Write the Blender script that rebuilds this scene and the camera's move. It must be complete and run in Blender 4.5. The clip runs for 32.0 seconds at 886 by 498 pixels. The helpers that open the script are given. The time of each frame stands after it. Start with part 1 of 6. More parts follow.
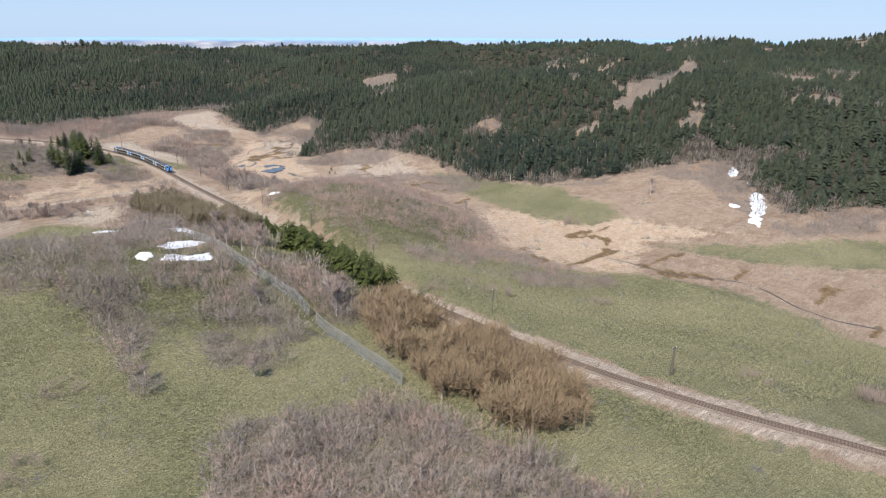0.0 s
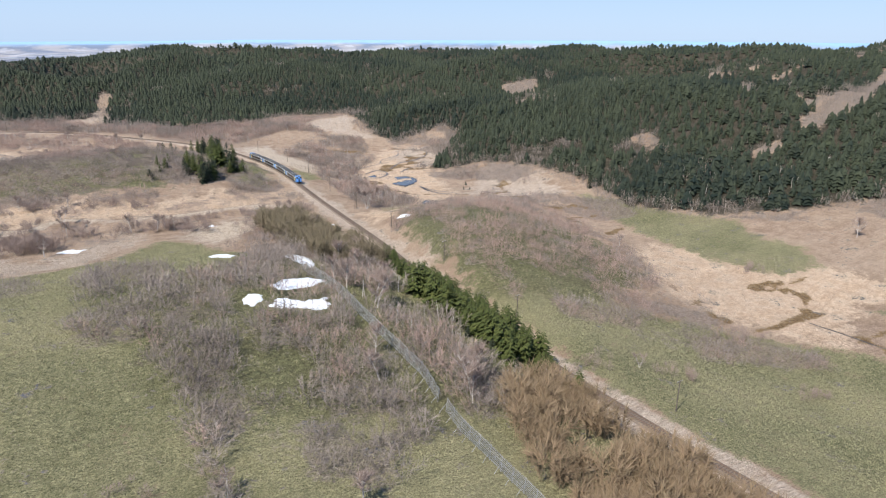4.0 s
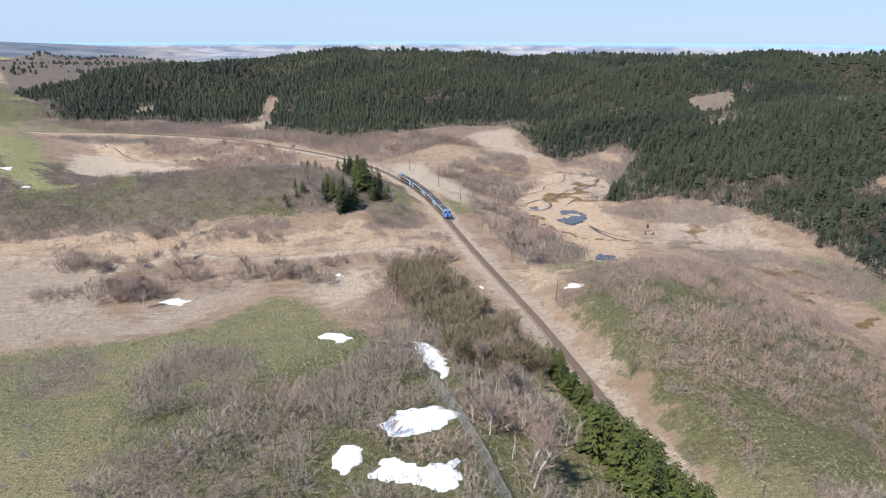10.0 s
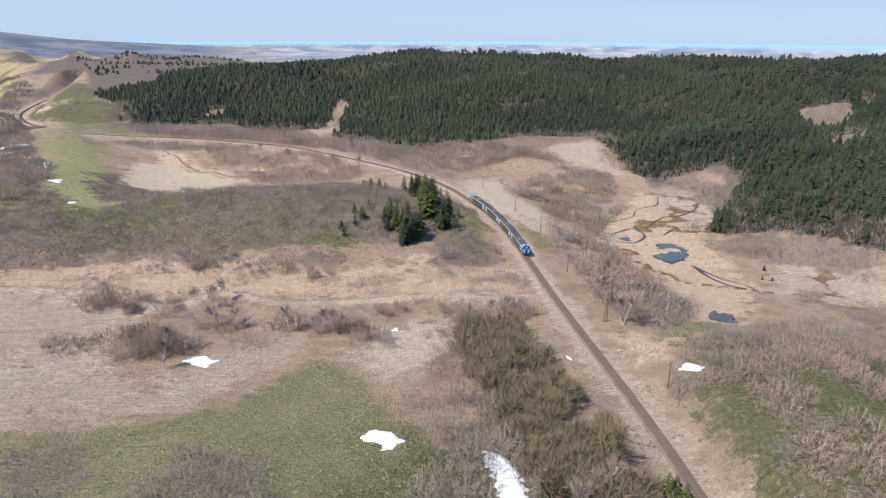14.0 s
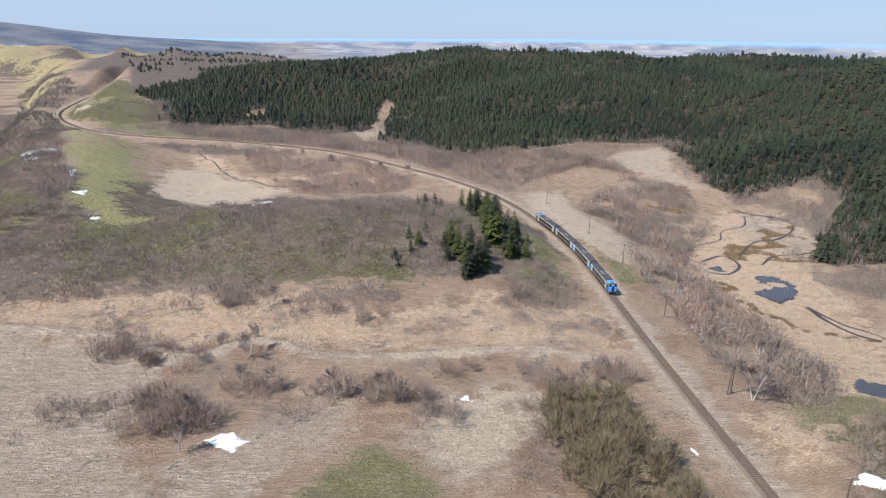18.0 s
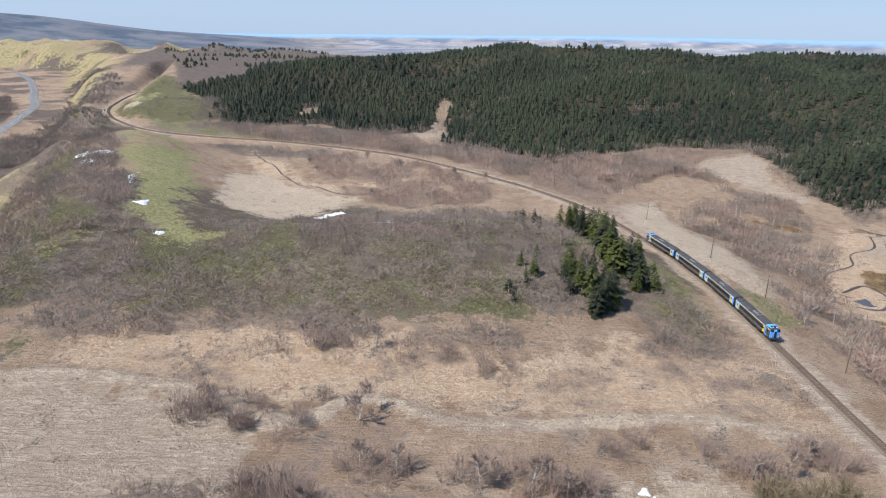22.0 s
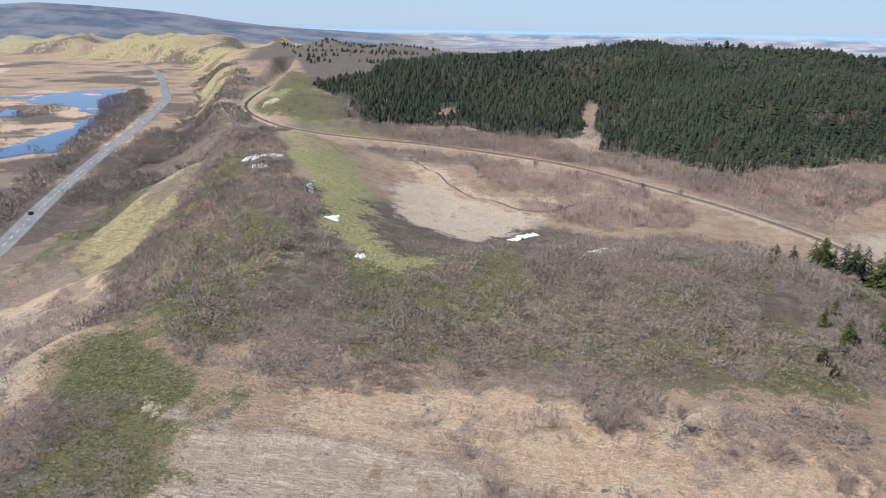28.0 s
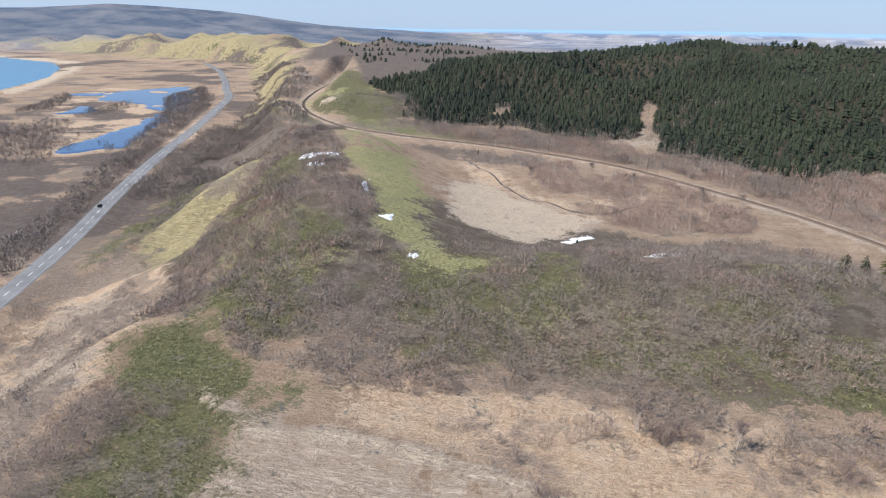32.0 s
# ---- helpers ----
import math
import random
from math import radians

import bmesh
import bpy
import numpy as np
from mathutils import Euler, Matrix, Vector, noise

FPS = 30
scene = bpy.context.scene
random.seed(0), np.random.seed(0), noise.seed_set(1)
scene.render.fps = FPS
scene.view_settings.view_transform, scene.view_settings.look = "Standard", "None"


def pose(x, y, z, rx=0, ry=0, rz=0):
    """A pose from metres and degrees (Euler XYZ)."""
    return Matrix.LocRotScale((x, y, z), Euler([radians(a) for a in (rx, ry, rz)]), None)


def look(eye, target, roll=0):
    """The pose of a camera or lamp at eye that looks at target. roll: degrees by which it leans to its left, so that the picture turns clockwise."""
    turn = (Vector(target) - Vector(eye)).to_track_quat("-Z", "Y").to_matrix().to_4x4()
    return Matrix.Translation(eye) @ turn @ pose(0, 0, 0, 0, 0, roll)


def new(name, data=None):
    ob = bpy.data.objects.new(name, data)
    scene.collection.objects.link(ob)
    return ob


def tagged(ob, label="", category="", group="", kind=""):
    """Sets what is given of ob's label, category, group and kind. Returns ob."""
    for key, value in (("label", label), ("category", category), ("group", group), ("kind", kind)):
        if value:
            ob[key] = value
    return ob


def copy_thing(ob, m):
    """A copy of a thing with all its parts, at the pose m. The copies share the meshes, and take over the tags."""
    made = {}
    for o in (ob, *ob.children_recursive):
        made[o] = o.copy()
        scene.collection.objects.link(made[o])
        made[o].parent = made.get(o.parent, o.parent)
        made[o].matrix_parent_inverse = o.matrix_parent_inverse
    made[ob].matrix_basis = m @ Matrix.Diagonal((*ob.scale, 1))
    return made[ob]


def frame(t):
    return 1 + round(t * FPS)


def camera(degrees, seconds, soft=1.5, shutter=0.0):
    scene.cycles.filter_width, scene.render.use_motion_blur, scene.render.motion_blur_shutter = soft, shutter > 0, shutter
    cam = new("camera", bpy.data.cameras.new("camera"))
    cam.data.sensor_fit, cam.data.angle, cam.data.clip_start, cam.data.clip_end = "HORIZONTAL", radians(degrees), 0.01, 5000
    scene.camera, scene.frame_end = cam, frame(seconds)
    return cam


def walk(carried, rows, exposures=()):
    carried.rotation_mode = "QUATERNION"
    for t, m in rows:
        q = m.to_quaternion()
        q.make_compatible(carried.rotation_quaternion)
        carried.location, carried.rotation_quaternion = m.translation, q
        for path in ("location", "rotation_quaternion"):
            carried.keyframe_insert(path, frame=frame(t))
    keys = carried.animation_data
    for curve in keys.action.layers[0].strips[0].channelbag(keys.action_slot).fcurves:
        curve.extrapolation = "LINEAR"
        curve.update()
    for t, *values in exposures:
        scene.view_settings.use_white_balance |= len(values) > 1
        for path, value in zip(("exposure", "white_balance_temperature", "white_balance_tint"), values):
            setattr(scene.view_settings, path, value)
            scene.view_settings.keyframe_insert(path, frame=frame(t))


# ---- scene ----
cam = camera(69.1, 32.0, 1.15)
METRES, EYE, TILT, LEAN, TURN = 286.0, 74.65, 0.0, 0.0, -38.9
ROWS = [
    (0.0, 0.0, 0.0, 0.0, 0.23, -18.17, -0.71),
    (0.5, -0.0051, 0.0171, 0.0003, 1.33, -18.16, -0.7),
    (1.0, -0.0096, 0.0341, 0.0007, 2.48, -18.15, -0.69),
    (1.5, -0.014, 0.0511, 0.0008, 3.74, -18.13, -0.68),
    (2.0, -0.018, 0.0681, 0.0013, 5.55, -18.13, -0.67),
    (2.5, -0.0229, 0.0857, 0.0015, 7.56, -18.11, -0.68),
    (3.0, -0.0278, 0.1028, 0.0021, 9.21, -18.12, -0.72),
    (3.5, -0.0324, 0.1198, 0.0025, 10.62, -18.11, -0.72),
    (5.5, -0.0526, 0.1884, 0.0052, 14.47, -18.14, -0.79),
    (6.0, -0.0583, 0.2056, 0.0058, 15.7, -18.17, -0.84),
    (6.5, -0.0642, 0.2233, 0.0057, 17.06, -18.16, -0.83),
    (7.0, -0.0707, 0.2408, 0.006, 18.51, -18.17, -0.84),
    (7.5, -0.0772, 0.2575, 0.0061, 19.82, -18.16, -0.88),
    (8.0, -0.084, 0.2746, 0.0074, 20.5, -18.2, -0.89),
    (8.5, -0.0915, 0.2918, 0.0096, 21.92, -18.22, -0.93),
    (9.0, -0.099, 0.3084, 0.0113, 23.2, -18.18, -0.94),
    (9.5, -0.1063, 0.3246, 0.0136, 24.55, -18.21, -0.96),
    (10.0, -0.1145, 0.3408, 0.0158, 25.91, -18.21, -0.97),
    (10.5, -0.1237, 0.3573, 0.0177, 27.4, -18.22, -1.0),
    (11.0, -0.1323, 0.3731, 0.0198, 28.78, -18.24, -1.0),
    (11.5, -0.1405, 0.3879, 0.0219, 29.84, -18.27, -1.01),
    (12.0, -0.1497, 0.4035, 0.0237, 30.65, -18.28, -1.02),
    (12.5, -0.159, 0.4189, 0.0246, 31.15, -18.28, -1.05),
    (13.0, -0.1684, 0.434, 0.0244, 31.66, -18.28, -1.07),
    (13.5, -0.1778, 0.4488, 0.0241, 32.28, -18.31, -1.09),
    (14.0, -0.1876, 0.4636, 0.024, 32.38, -18.33, -1.11),
    (14.5, -0.1981, 0.478, 0.0241, 32.45, -18.35, -1.14),
    (16.5, -0.2462, 0.5283, 0.024, 34.66, -18.49, -1.2),
    (17.0, -0.2605, 0.5377, 0.0239, 35.26, -18.55, -1.22),
    (17.5, -0.2755, 0.5459, 0.0237, 35.63, -18.58, -1.24),
    (18.0, -0.291, 0.5532, 0.0233, 35.8, -18.63, -1.23),
    (18.5, -0.3074, 0.5597, 0.0227, 36.06, -18.66, -1.26),
    (19.0, -0.3244, 0.5655, 0.0219, 36.47, -18.7, -1.28),
    (19.5, -0.3417, 0.5709, 0.0213, 36.94, -18.75, -1.31),
    (20.0, -0.3591, 0.5762, 0.0203, 37.04, -18.78, -1.31),
    (20.5, -0.3771, 0.5805, 0.0196, 37.21, -18.82, -1.34),
    (21.0, -0.3953, 0.5842, 0.0187, 37.6, -18.87, -1.38),
    (21.5, -0.4137, 0.5875, 0.018, 38.03, -18.91, -1.42),
    (22.0, -0.4324, 0.5905, 0.0171, 38.54, -18.96, -1.46),
    (22.5, -0.4513, 0.593, 0.0163, 39.17, -19.01, -1.52),
    (23.0, -0.4704, 0.5951, 0.0154, 39.97, -19.05, -1.54),
    (23.5, -0.4895, 0.5964, 0.0146, 41.32, -19.11, -1.57),
    (24.0, -0.5084, 0.5972, 0.014, 43.07, -19.2, -1.57),
    (24.5, -0.5273, 0.5976, 0.0131, 44.41, -19.25, -1.59),
    (25.0, -0.5461, 0.598, 0.0125, 45.24, -19.31, -1.59),
    (25.5, -0.5646, 0.5973, 0.012, 45.35, -19.34, -1.63),
    (27.5, -0.6244, 0.5764, 0.0131, 45.63, -19.43, -1.7),
    (28.0, -0.6318, 0.573, 0.0133, 46.22, -19.48, -1.68),
    (28.5, -0.6349, 0.5723, 0.0138, 46.74, -19.52, -1.66),
    (29.0, -0.6354, 0.5727, 0.0141, 47.2, -19.56, -1.65),
    (29.5, -0.6353, 0.5732, 0.0144, 47.66, -19.6, -1.64),
    (30.0, -0.6352, 0.5733, 0.0145, 48.15, -19.63, -1.61),
    (30.5, -0.6353, 0.5732, 0.0145, 48.7, -19.64, -1.57),
    (31.0, -0.6354, 0.5731, 0.0144, 49.15, -19.66, -1.55),
    (31.5, -0.6358, 0.5727, 0.0141, 49.82, -19.66, -1.53),
    (32.0, -0.636, 0.5726, 0.014, 50.88, -19.68, -1.49),
]
walk(cam, [(t, pose(0, 0, EYE, TILT, LEAN, TURN) @ pose(METRES * x, METRES * y, METRES * z, 90 + pitch, roll, yaw)) for t, x, y, z, yaw, pitch, roll in ROWS],
     exposures=[(0.0, 0.80), (6.0, 0.85), (10.0, 0.83), (13.0, 0.76), (18.0, 0.66), (24.0, 0.64), (28.0, 0.66), (32.0, 0.66)])

# ---- sky, sun, exposure ----
SUN_FROM, SUN_UP = (-0.92, -0.39), 54.0      # plan direction to the sun, height in degrees
world = bpy.data.worlds.new("sky")
scene.world = world
world.use_nodes = True
wn, wl = world.node_tree.nodes, world.node_tree.links
sky = wn.new("ShaderNodeTexSky")
sky.sky_type, sky.sun_disc = "NISHITA", False
sky.sun_elevation = radians(SUN_UP)
sky.sun_rotation = math.atan2(SUN_FROM[0], SUN_FROM[1])
sky.altitude, sky.air_density, sky.dust_density, sky.ozone_density = 0, 1.0, 0.4, 4.0
back = wn["Background"]
back.inputs["Strength"].default_value = 0.105
# thin high haze: the clear sky, paled towards blue-white above the horizon
up = wn.new("ShaderNodeSeparateXYZ")
wl.new(wn.new("ShaderNodeTexCoord").outputs["Generated"], up.inputs[0])
climb = wn.new("ShaderNodeMapRange")
climb.inputs[1].default_value, climb.inputs[2].default_value = 0.0, 0.45
wl.new(up.outputs["Z"], climb.inputs[0])
veil = wn.new("ShaderNodeMix")
veil.data_type = "RGBA"
veil.inputs[6].default_value, veil.inputs[7].default_value = (2.75, 3.75, 5.3, 1), (1.1, 2.1, 4.3, 1)
wl.new(climb.outputs[0], veil.inputs[0])
blend = wn.new("ShaderNodeMix")
blend.data_type = "RGBA"
blend.inputs[0].default_value = 0.86
wl.new(sky.outputs["Color"], blend.inputs[6])
wl.new(veil.outputs[2], blend.inputs[7])
wl.new(blend.outputs[2], back.inputs["Color"])
lamp = bpy.data.lights.new("sun", "SUN")
lamp.energy, lamp.angle, lamp.color = 4.3, radians(0.6), (1.0, 0.955, 0.90)
flat = math.cos(radians(SUN_UP)) / math.hypot(*SUN_FROM)
new("sun", lamp).matrix_world = look((0, 0, 400), (-SUN_FROM[0] * flat, -SUN_FROM[1] * flat, 400 - math.sin(radians(SUN_UP))))

# ---- the lie of the land: one height function for everything ----
def smooth(a, b, v):
    t = np.clip((v - a) / (b - a), 0, 1)
    return t * t * (3 - 2 * t)


def spline(points, step=4.0):
    """A smooth line through plan points, cut into short pieces."""
    p = np.array(points, float)
    p = np.vstack([2 * p[0] - p[1], p, 2 * p[-1] - p[-2]])
    out = []
    for i in range(1, len(p) - 2):
        a, b, c, d = p[i - 1], p[i], p[i + 1], p[i + 2]
        n = max(2, int(np.linalg.norm(c - b) / step))
        t = (np.arange(n) / n)[:, None]
        out.append(0.5 * (2 * b + (c - a) * t + (2 * a - 5 * b + 4 * c - d) * t * t + (3 * b - a - 3 * c + d) * t ** 3))
    return np.vstack(out + [p[-2][None]])


def off_line(x, y, line):
    """Distance to a line, and the share of its length at the nearest place."""
    shape = np.shape(x)
    x, y = np.ravel(x).astype(float), np.ravel(y).astype(float)
    best, share = np.full(x.shape, 1e18), np.zeros(x.shape)
    n = len(line) - 1
    for i in range(n):
        ax, ay = line[i][:2]
        dx, dy = line[i + 1][0] - ax, line[i + 1][1] - ay
        u = np.clip(((x - ax) * dx + (y - ay) * dy) / (dx * dx + dy * dy + 1e-9), 0, 1)
        q = (x - ax - u * dx) ** 2 + (y - ay - u * dy) ** 2
        near = q < best
        best = np.where(near, q, best)
        share = np.where(near, (i + u) / n, share)
    return np.sqrt(best).reshape(shape), share.reshape(shape)


def inside(x, y, poly):
    """Signed distance to a closed outline: above zero inside."""
    d, _ = off_line(x, y, list(poly) + [poly[0]])
    odd = np.zeros(np.shape(x), bool)
    n = len(poly)
    for i in range(n):
        (ax, ay), (bx, by) = poly[i], poly[(i + 1) % n]
        if ay == by:
            continue
        odd ^= ((ay > y) != (by > y)) & (x < (bx - ax) * (y - ay) / (by - ay) + ax)
    return np.where(odd, d, -d)


def lattice(ix, iy, seed):
    v = np.sin(ix * 127.1 + iy * 311.7 + seed * 74.7) * 43758.5453
    return v - np.floor(v)


def rough(x, y, size, seed=0, octaves=3):
    """Value noise about zero, roughly -1 to 1."""
    out, amp, total = 0.0, 1.0, 0.0
    for o in range(octaves):
        u, v = np.asarray(x) / size, np.asarray(y) / size
        iu, iv = np.floor(u), np.floor(v)
        fu, fv = u - iu, v - iv
        fu, fv = fu * fu * (3 - 2 * fu), fv * fv * (3 - 2 * fv)
        a, b = lattice(iu, iv, seed + o), lattice(iu + 1, iv, seed + o)
        c, d = lattice(iu, iv + 1, seed + o), lattice(iu + 1, iv + 1, seed + o)
        out = out + amp * ((a + (b - a) * fu) * (1 - fv) + (c + (d - c) * fu) * fv - 0.5) * 2
        total += amp
        amp *= 0.5
        size *= 0.5
    return out / total


TRACK = spline([(230, -240), (185, -120), (150, -30), (127, 27), (111, 74), (103, 130), (100, 200), (101, 250), (100, 320), (100, 385),
                (96, 430), (82, 487), (58, 531), (29, 567), (-8, 607), (-40, 627), (-92, 650), (-136, 661), (-178, 674), (-212, 695), (-246, 732),
                (-268, 765), (-290, 812), (-314, 900), (-330, 980), (-356, 1079), (-400, 1220)])
ROAD = spline([(-205, 300), (-222, 360), (-245, 427), (-268, 487), (-294, 545), (-322, 611), (-354, 691), (-393, 795), (-440, 912), (-487, 1022),
               (-535, 1100), (-587, 1190), (-650, 1290), (-715, 1390), (-850, 1560)], 8)
BANK = spline([(-110, 346), (-92, 337), (-72, 339), (-41, 333), (-20, 322), (-4, 331), (13, 322), (28, 322), (50, 325), (73, 325), (88, 318)], 5)
RAIL_TOP, ROAD_TOP, PLAIN, SEA = 3.3, -24.0, -25.6, -26.6

# where the woods begin, from the south-east round to the north-west
WOODS = [(700, -150), (480, 20), (326, 92), (296, 119), (323, 154), (352, 180), (340, 203), (304, 216), (268, 244), (250, 280), (260, 322), (252, 366),
         (238, 412), (206, 424), (226, 452), (266, 491), (268, 525), (222, 520), (214, 545), (223, 612), (228, 660), (167, 668), (128, 640), (80, 612),
         (48, 640), (18, 662), (8, 690), (-2, 716), (-30, 700), (-60, 716), (-83, 742), (-110, 733), (-130, 722), (-160, 728), (-178, 760), (-195, 820),
         (-230, 870), (-260, 905), (-215, 945), (-200, 1050), (-150, 1300), (100, 1700), (800, 1900), (2300, 1500), (2600, 300), (1500, -300)]


def hill(x, y, cx, cy, rx, ry, top, turn=0.0):
    c, s = math.cos(radians(turn)), math.sin(radians(turn))
    u, v = (x - cx) * c + (y - cy) * s, -(x - cx) * s + (y - cy) * c
    return top * np.exp(-0.5 * ((u / rx) ** 2 + (v / ry) ** 2))


# brink and foot of the slope to the coastal plain, by northing
BRINK_Y = [-400, 120, 250, 310, 345, 375, 400, 440, 480, 530, 580, 640, 700, 760, 860, 1000, 1200, 1400, 1560, 1640, 1700, 1800, 2400]
BRINK_X = [-90, -90, -105, -124, -134, -140, -120, -120, -140, -165, -190, -225, -262, -292, -335, -390, -470, -540, -620, -900, -1300, -2300, -3500]
FOOT_Y = [-400, 200, 300, 360, 430, 490, 545, 610, 690, 795, 900, 1020, 1190, 1390, 1540, 1610, 1660, 1720, 1800, 2400]
FOOT_X = [-150, -165, -185, -203, -218, -238, -262, -288, -318, -352, -395, -440, -540, -650, -720, -900, -1100, -1350, -2300, -3500]


def spurs(x, y):
    """Zero along the crests of the spurs that run down to the plain."""
    return rough(x * 0.25 + 0.1 * y, y, 62, 13, 2)


# skylines of headland and open sea, by compass bearing, fitted to the camera's view
BEARING = [-70, -50, -44, -39, -36, -31, -29, -26, -23, -20, -16, -13, -11]
HEADLAND = [50, 66, 80, 104, 100, 86, 74, 54, 36, 27, 20, 12, -12]
OFFING = [-60, -20, -13, -5, 4, 12, 20, 32, 42, 60]
OFFING_UP = [4, 8, 14, 28, 38, 52, 58, 66, 76, 80]


def height(x, y):
    x, y = np.asarray(x, float), np.asarray(y, float)
    # the open valley with the railway: level along the line, marsh lower to the east
    track_x = np.interp(y, TRACK[:, 1], TRACK[:, 0])
    east = x - np.where(y > 450, np.interp(y, [450, 560, 640, 700], [92, 60, 10, -60]), track_x)
    z = 0.8 - 9.6 * smooth(6, 66, east) * (1 - smooth(470, 620, y))
    z = z + np.clip(0.135 * (x - 222), 0, 26) * (1 - smooth(430, 600, y))
    south = np.where(x < 25, hill(x, y, 25, 186, 110, 50, 16.0), hill(x, y, 25, 186, 50, 50, 16.0))
    z = z + south + hill(x, y, 20, 90, 60, 30, 1.5)
    z = z + hill(x, y, 26, 412, 42, 34, 13.5, 10) + hill(x, y, -60, 418, 50, 24, 8.0, -8)
    z = z + hill(x, y, -134, 492, 30, 62, 15.5, 16) + hill(x, y, -165, 575, 26, 50, 8.0, 25)
    z = z + hill(x, y, -95, 415, 32, 34, 5.0)
    z = z + hill(x, y, 150, 240, 28, 44, 16.5, -8) + hill(x, y, 176, 300, 22, 26, 5.0)
    z = z + hill(x, y, -242, 775, 26, 40, 8.0, -25) + hill(x, y, -180, 770, 50, 40, 6.0)
    z = z + hill(x, y, -60, 570, 42, 18, 3.5, -15)
    z = z + 2.6 * np.abs(rough(0.35 * (x + 0.8 * y), y - 0.5 * x, 26, 15, 2)) * smooth(350, 385, y) * (1 - smooth(600, 660, y)) * (1 - smooth(40, 70, x)) * smooth(-230, -190, x)
    # wooded hills
    d = inside(x, y, WOODS)
    dd = np.maximum(d + 12, 0)
    east_hill = smooth(200, 330, x) * (1 - smooth(470, 620, y))
    rise = 39 * (1 - np.exp(-dd / 330.0)) * (1 - east_hill) + (7 * (1 - np.exp(-dd / 30.0)) + 24 * (1 - np.exp(-dd / 240.0))) * east_hill
    z = z + rise * (1 + 0.45 * rough(x, y, 250, 5, 3)) * smooth(-12, 30, d) + 50.0 * (0.27 - np.abs(rough(x, y, 200, 6, 2))) * smooth(15, 120, d)
    z = z + hill(x, y, 250, 1250, 260, 160, 14) + hill(x, y, -120, 1180, 180, 160, 10) + hill(x, y, 900, 900, 350, 250, 14)
    z = z + hill(x, y, 290, 548, 36, 46, 10) + hill(x, y, 504, 795, 160, 140, 13) + hill(x, y, 270, 385, 26, 40, 7)
    z = z + hill(x, y, -157, 566, 20, 38, 5, 25) + hill(x, y, -190, 556, 13, 36, 6, 25)
    z = z + hill(x, y, -190, 990, 60, 70, 14) - hill(x, y, 320, 1160, 45, 110, 11) - hill(x, y, 510, 1215, 60, 110, 9) + hill(x, y, 700, 420, 110, 130, 10) + hill(x, y, 810, 300, 110, 130, 9) + hill(x, y, 1000, 1000, 300, 200, 8) - hill(x, y, 30, 1140, 120, 60, 4)
    z = z + hill(x, y, -420, 1500, 260, 200, 22) + hill(x, y, -330, 1120, 120, 160, 14)
    z = z - 22 * smooth(30, 70, dd) * np.exp(-0.5 * (off_line(x, y, [(1, 690), (14, 735), (24, 800)])[0] / 16) ** 2) * 0.25
    z = z + 9.0 * rough(x, y, 120, 21, 2) * smooth(20, 90, d) - hill(x, y, -82, 419, 22, 20, 6.0)
    z = z + 5.0 * rough(x, y, 70, 23, 2) * hill(x, y, -235, 840, 60, 100, 1.0, 20)
    # far country
    far = np.hypot(x - 0, y - 300)
    z = z * (1 - smooth(1500, 2400, far)) + (-12 + 26 * rough(x, y, 700, 3, 3)) * smooth(1500, 2400, far)
    # coastal plain and the slope down to it
    bx, fx = np.interp(y, BRINK_Y, BRINK_X), np.interp(y, FOOT_Y, FOOT_X)
    u = (x - fx) / np.maximum(bx - fx, 12)
    gully = 0.34 * rough(x * 0.4, y, 52, 9, 3)
    w = smooth(0.0, 1.05, u + gully * smooth(-0.1, 0.2, u) * (1 - smooth(0.75, 1.0, u)))
    flank = np.clip(4 * w * (1 - w), 0, 1)
    z = z + flank * (9.0 + 9.0 * smooth(600, 900, y)) * (0.45 - np.abs(spurs(x, y)) * 1.9) * smooth(380, 520, y)
    plain = PLAIN + 0.5 * rough(x, y, 40, 8, 2)
    z = plain + (z - plain) * w
    z = z + hill(x, y, -209, 524, 11, 42, 10.0, -26) * (1 - smooth(0.9, 1.2, u))
    crag = 1.05 - 1.9 * np.abs(rough(0.9 * x + 0.35 * y, 0.4 * y, 105, 17, 2))
    z = z + hill(x, y, -1020, 1790, 460, 95, 36, -14) * crag
    # headland across the bay, and behind it the sea's rim, raised for the view
    bearing, span = np.degrees(np.arctan2(x, y - 300)), np.hypot(x, y - 300)
    crest = np.interp(bearing, BEARING, HEADLAND)
    ramp_ = np.exp(-((span - 3300) / np.where(span < 3300, 620.0, 300.0)) ** 2)
    headland = -26 + (crest + 26) * ramp_ * (1 - 0.22 * np.abs(rough(x, y, 330, 12, 3)) * (span < 3250))
    z = np.where((bearing < -9) & (span > 1900) & (y > 900), np.maximum(z, headland), z)
    z = z + (np.interp(bearing, OFFING, OFFING_UP) - z) * smooth(3700, 4150, span) * (bearing > -62) * (y > 0)
    # the sea
    shore = np.interp(y, [-500, 300, 959, 1061, 1160, 1311, 1415, 1490, 1560, 1600], [-560, -620, -777, -820, -868, -980, -1093, -1300, -2000, -4000])
    z = np.where(y < 1620, z + (-32 - z) * smooth(0, 60, shore - x), z)
    # small relief
    z = z + 0.5 * rough(x, y, 22, 1, 3) * smooth(-25.3, -20, z) + 0.9 * rough(x, y, 60, 2, 2) * smooth(-25, -10, z)
    z = z + 0.38 * rough(x, y, 7.5, 19, 2) * smooth(-25, -20, z) * (np.abs(x) < 330) * (y < 760)
    # a low grassy bank across the valley floor
    b, _ = off_line(x, y, BANK)
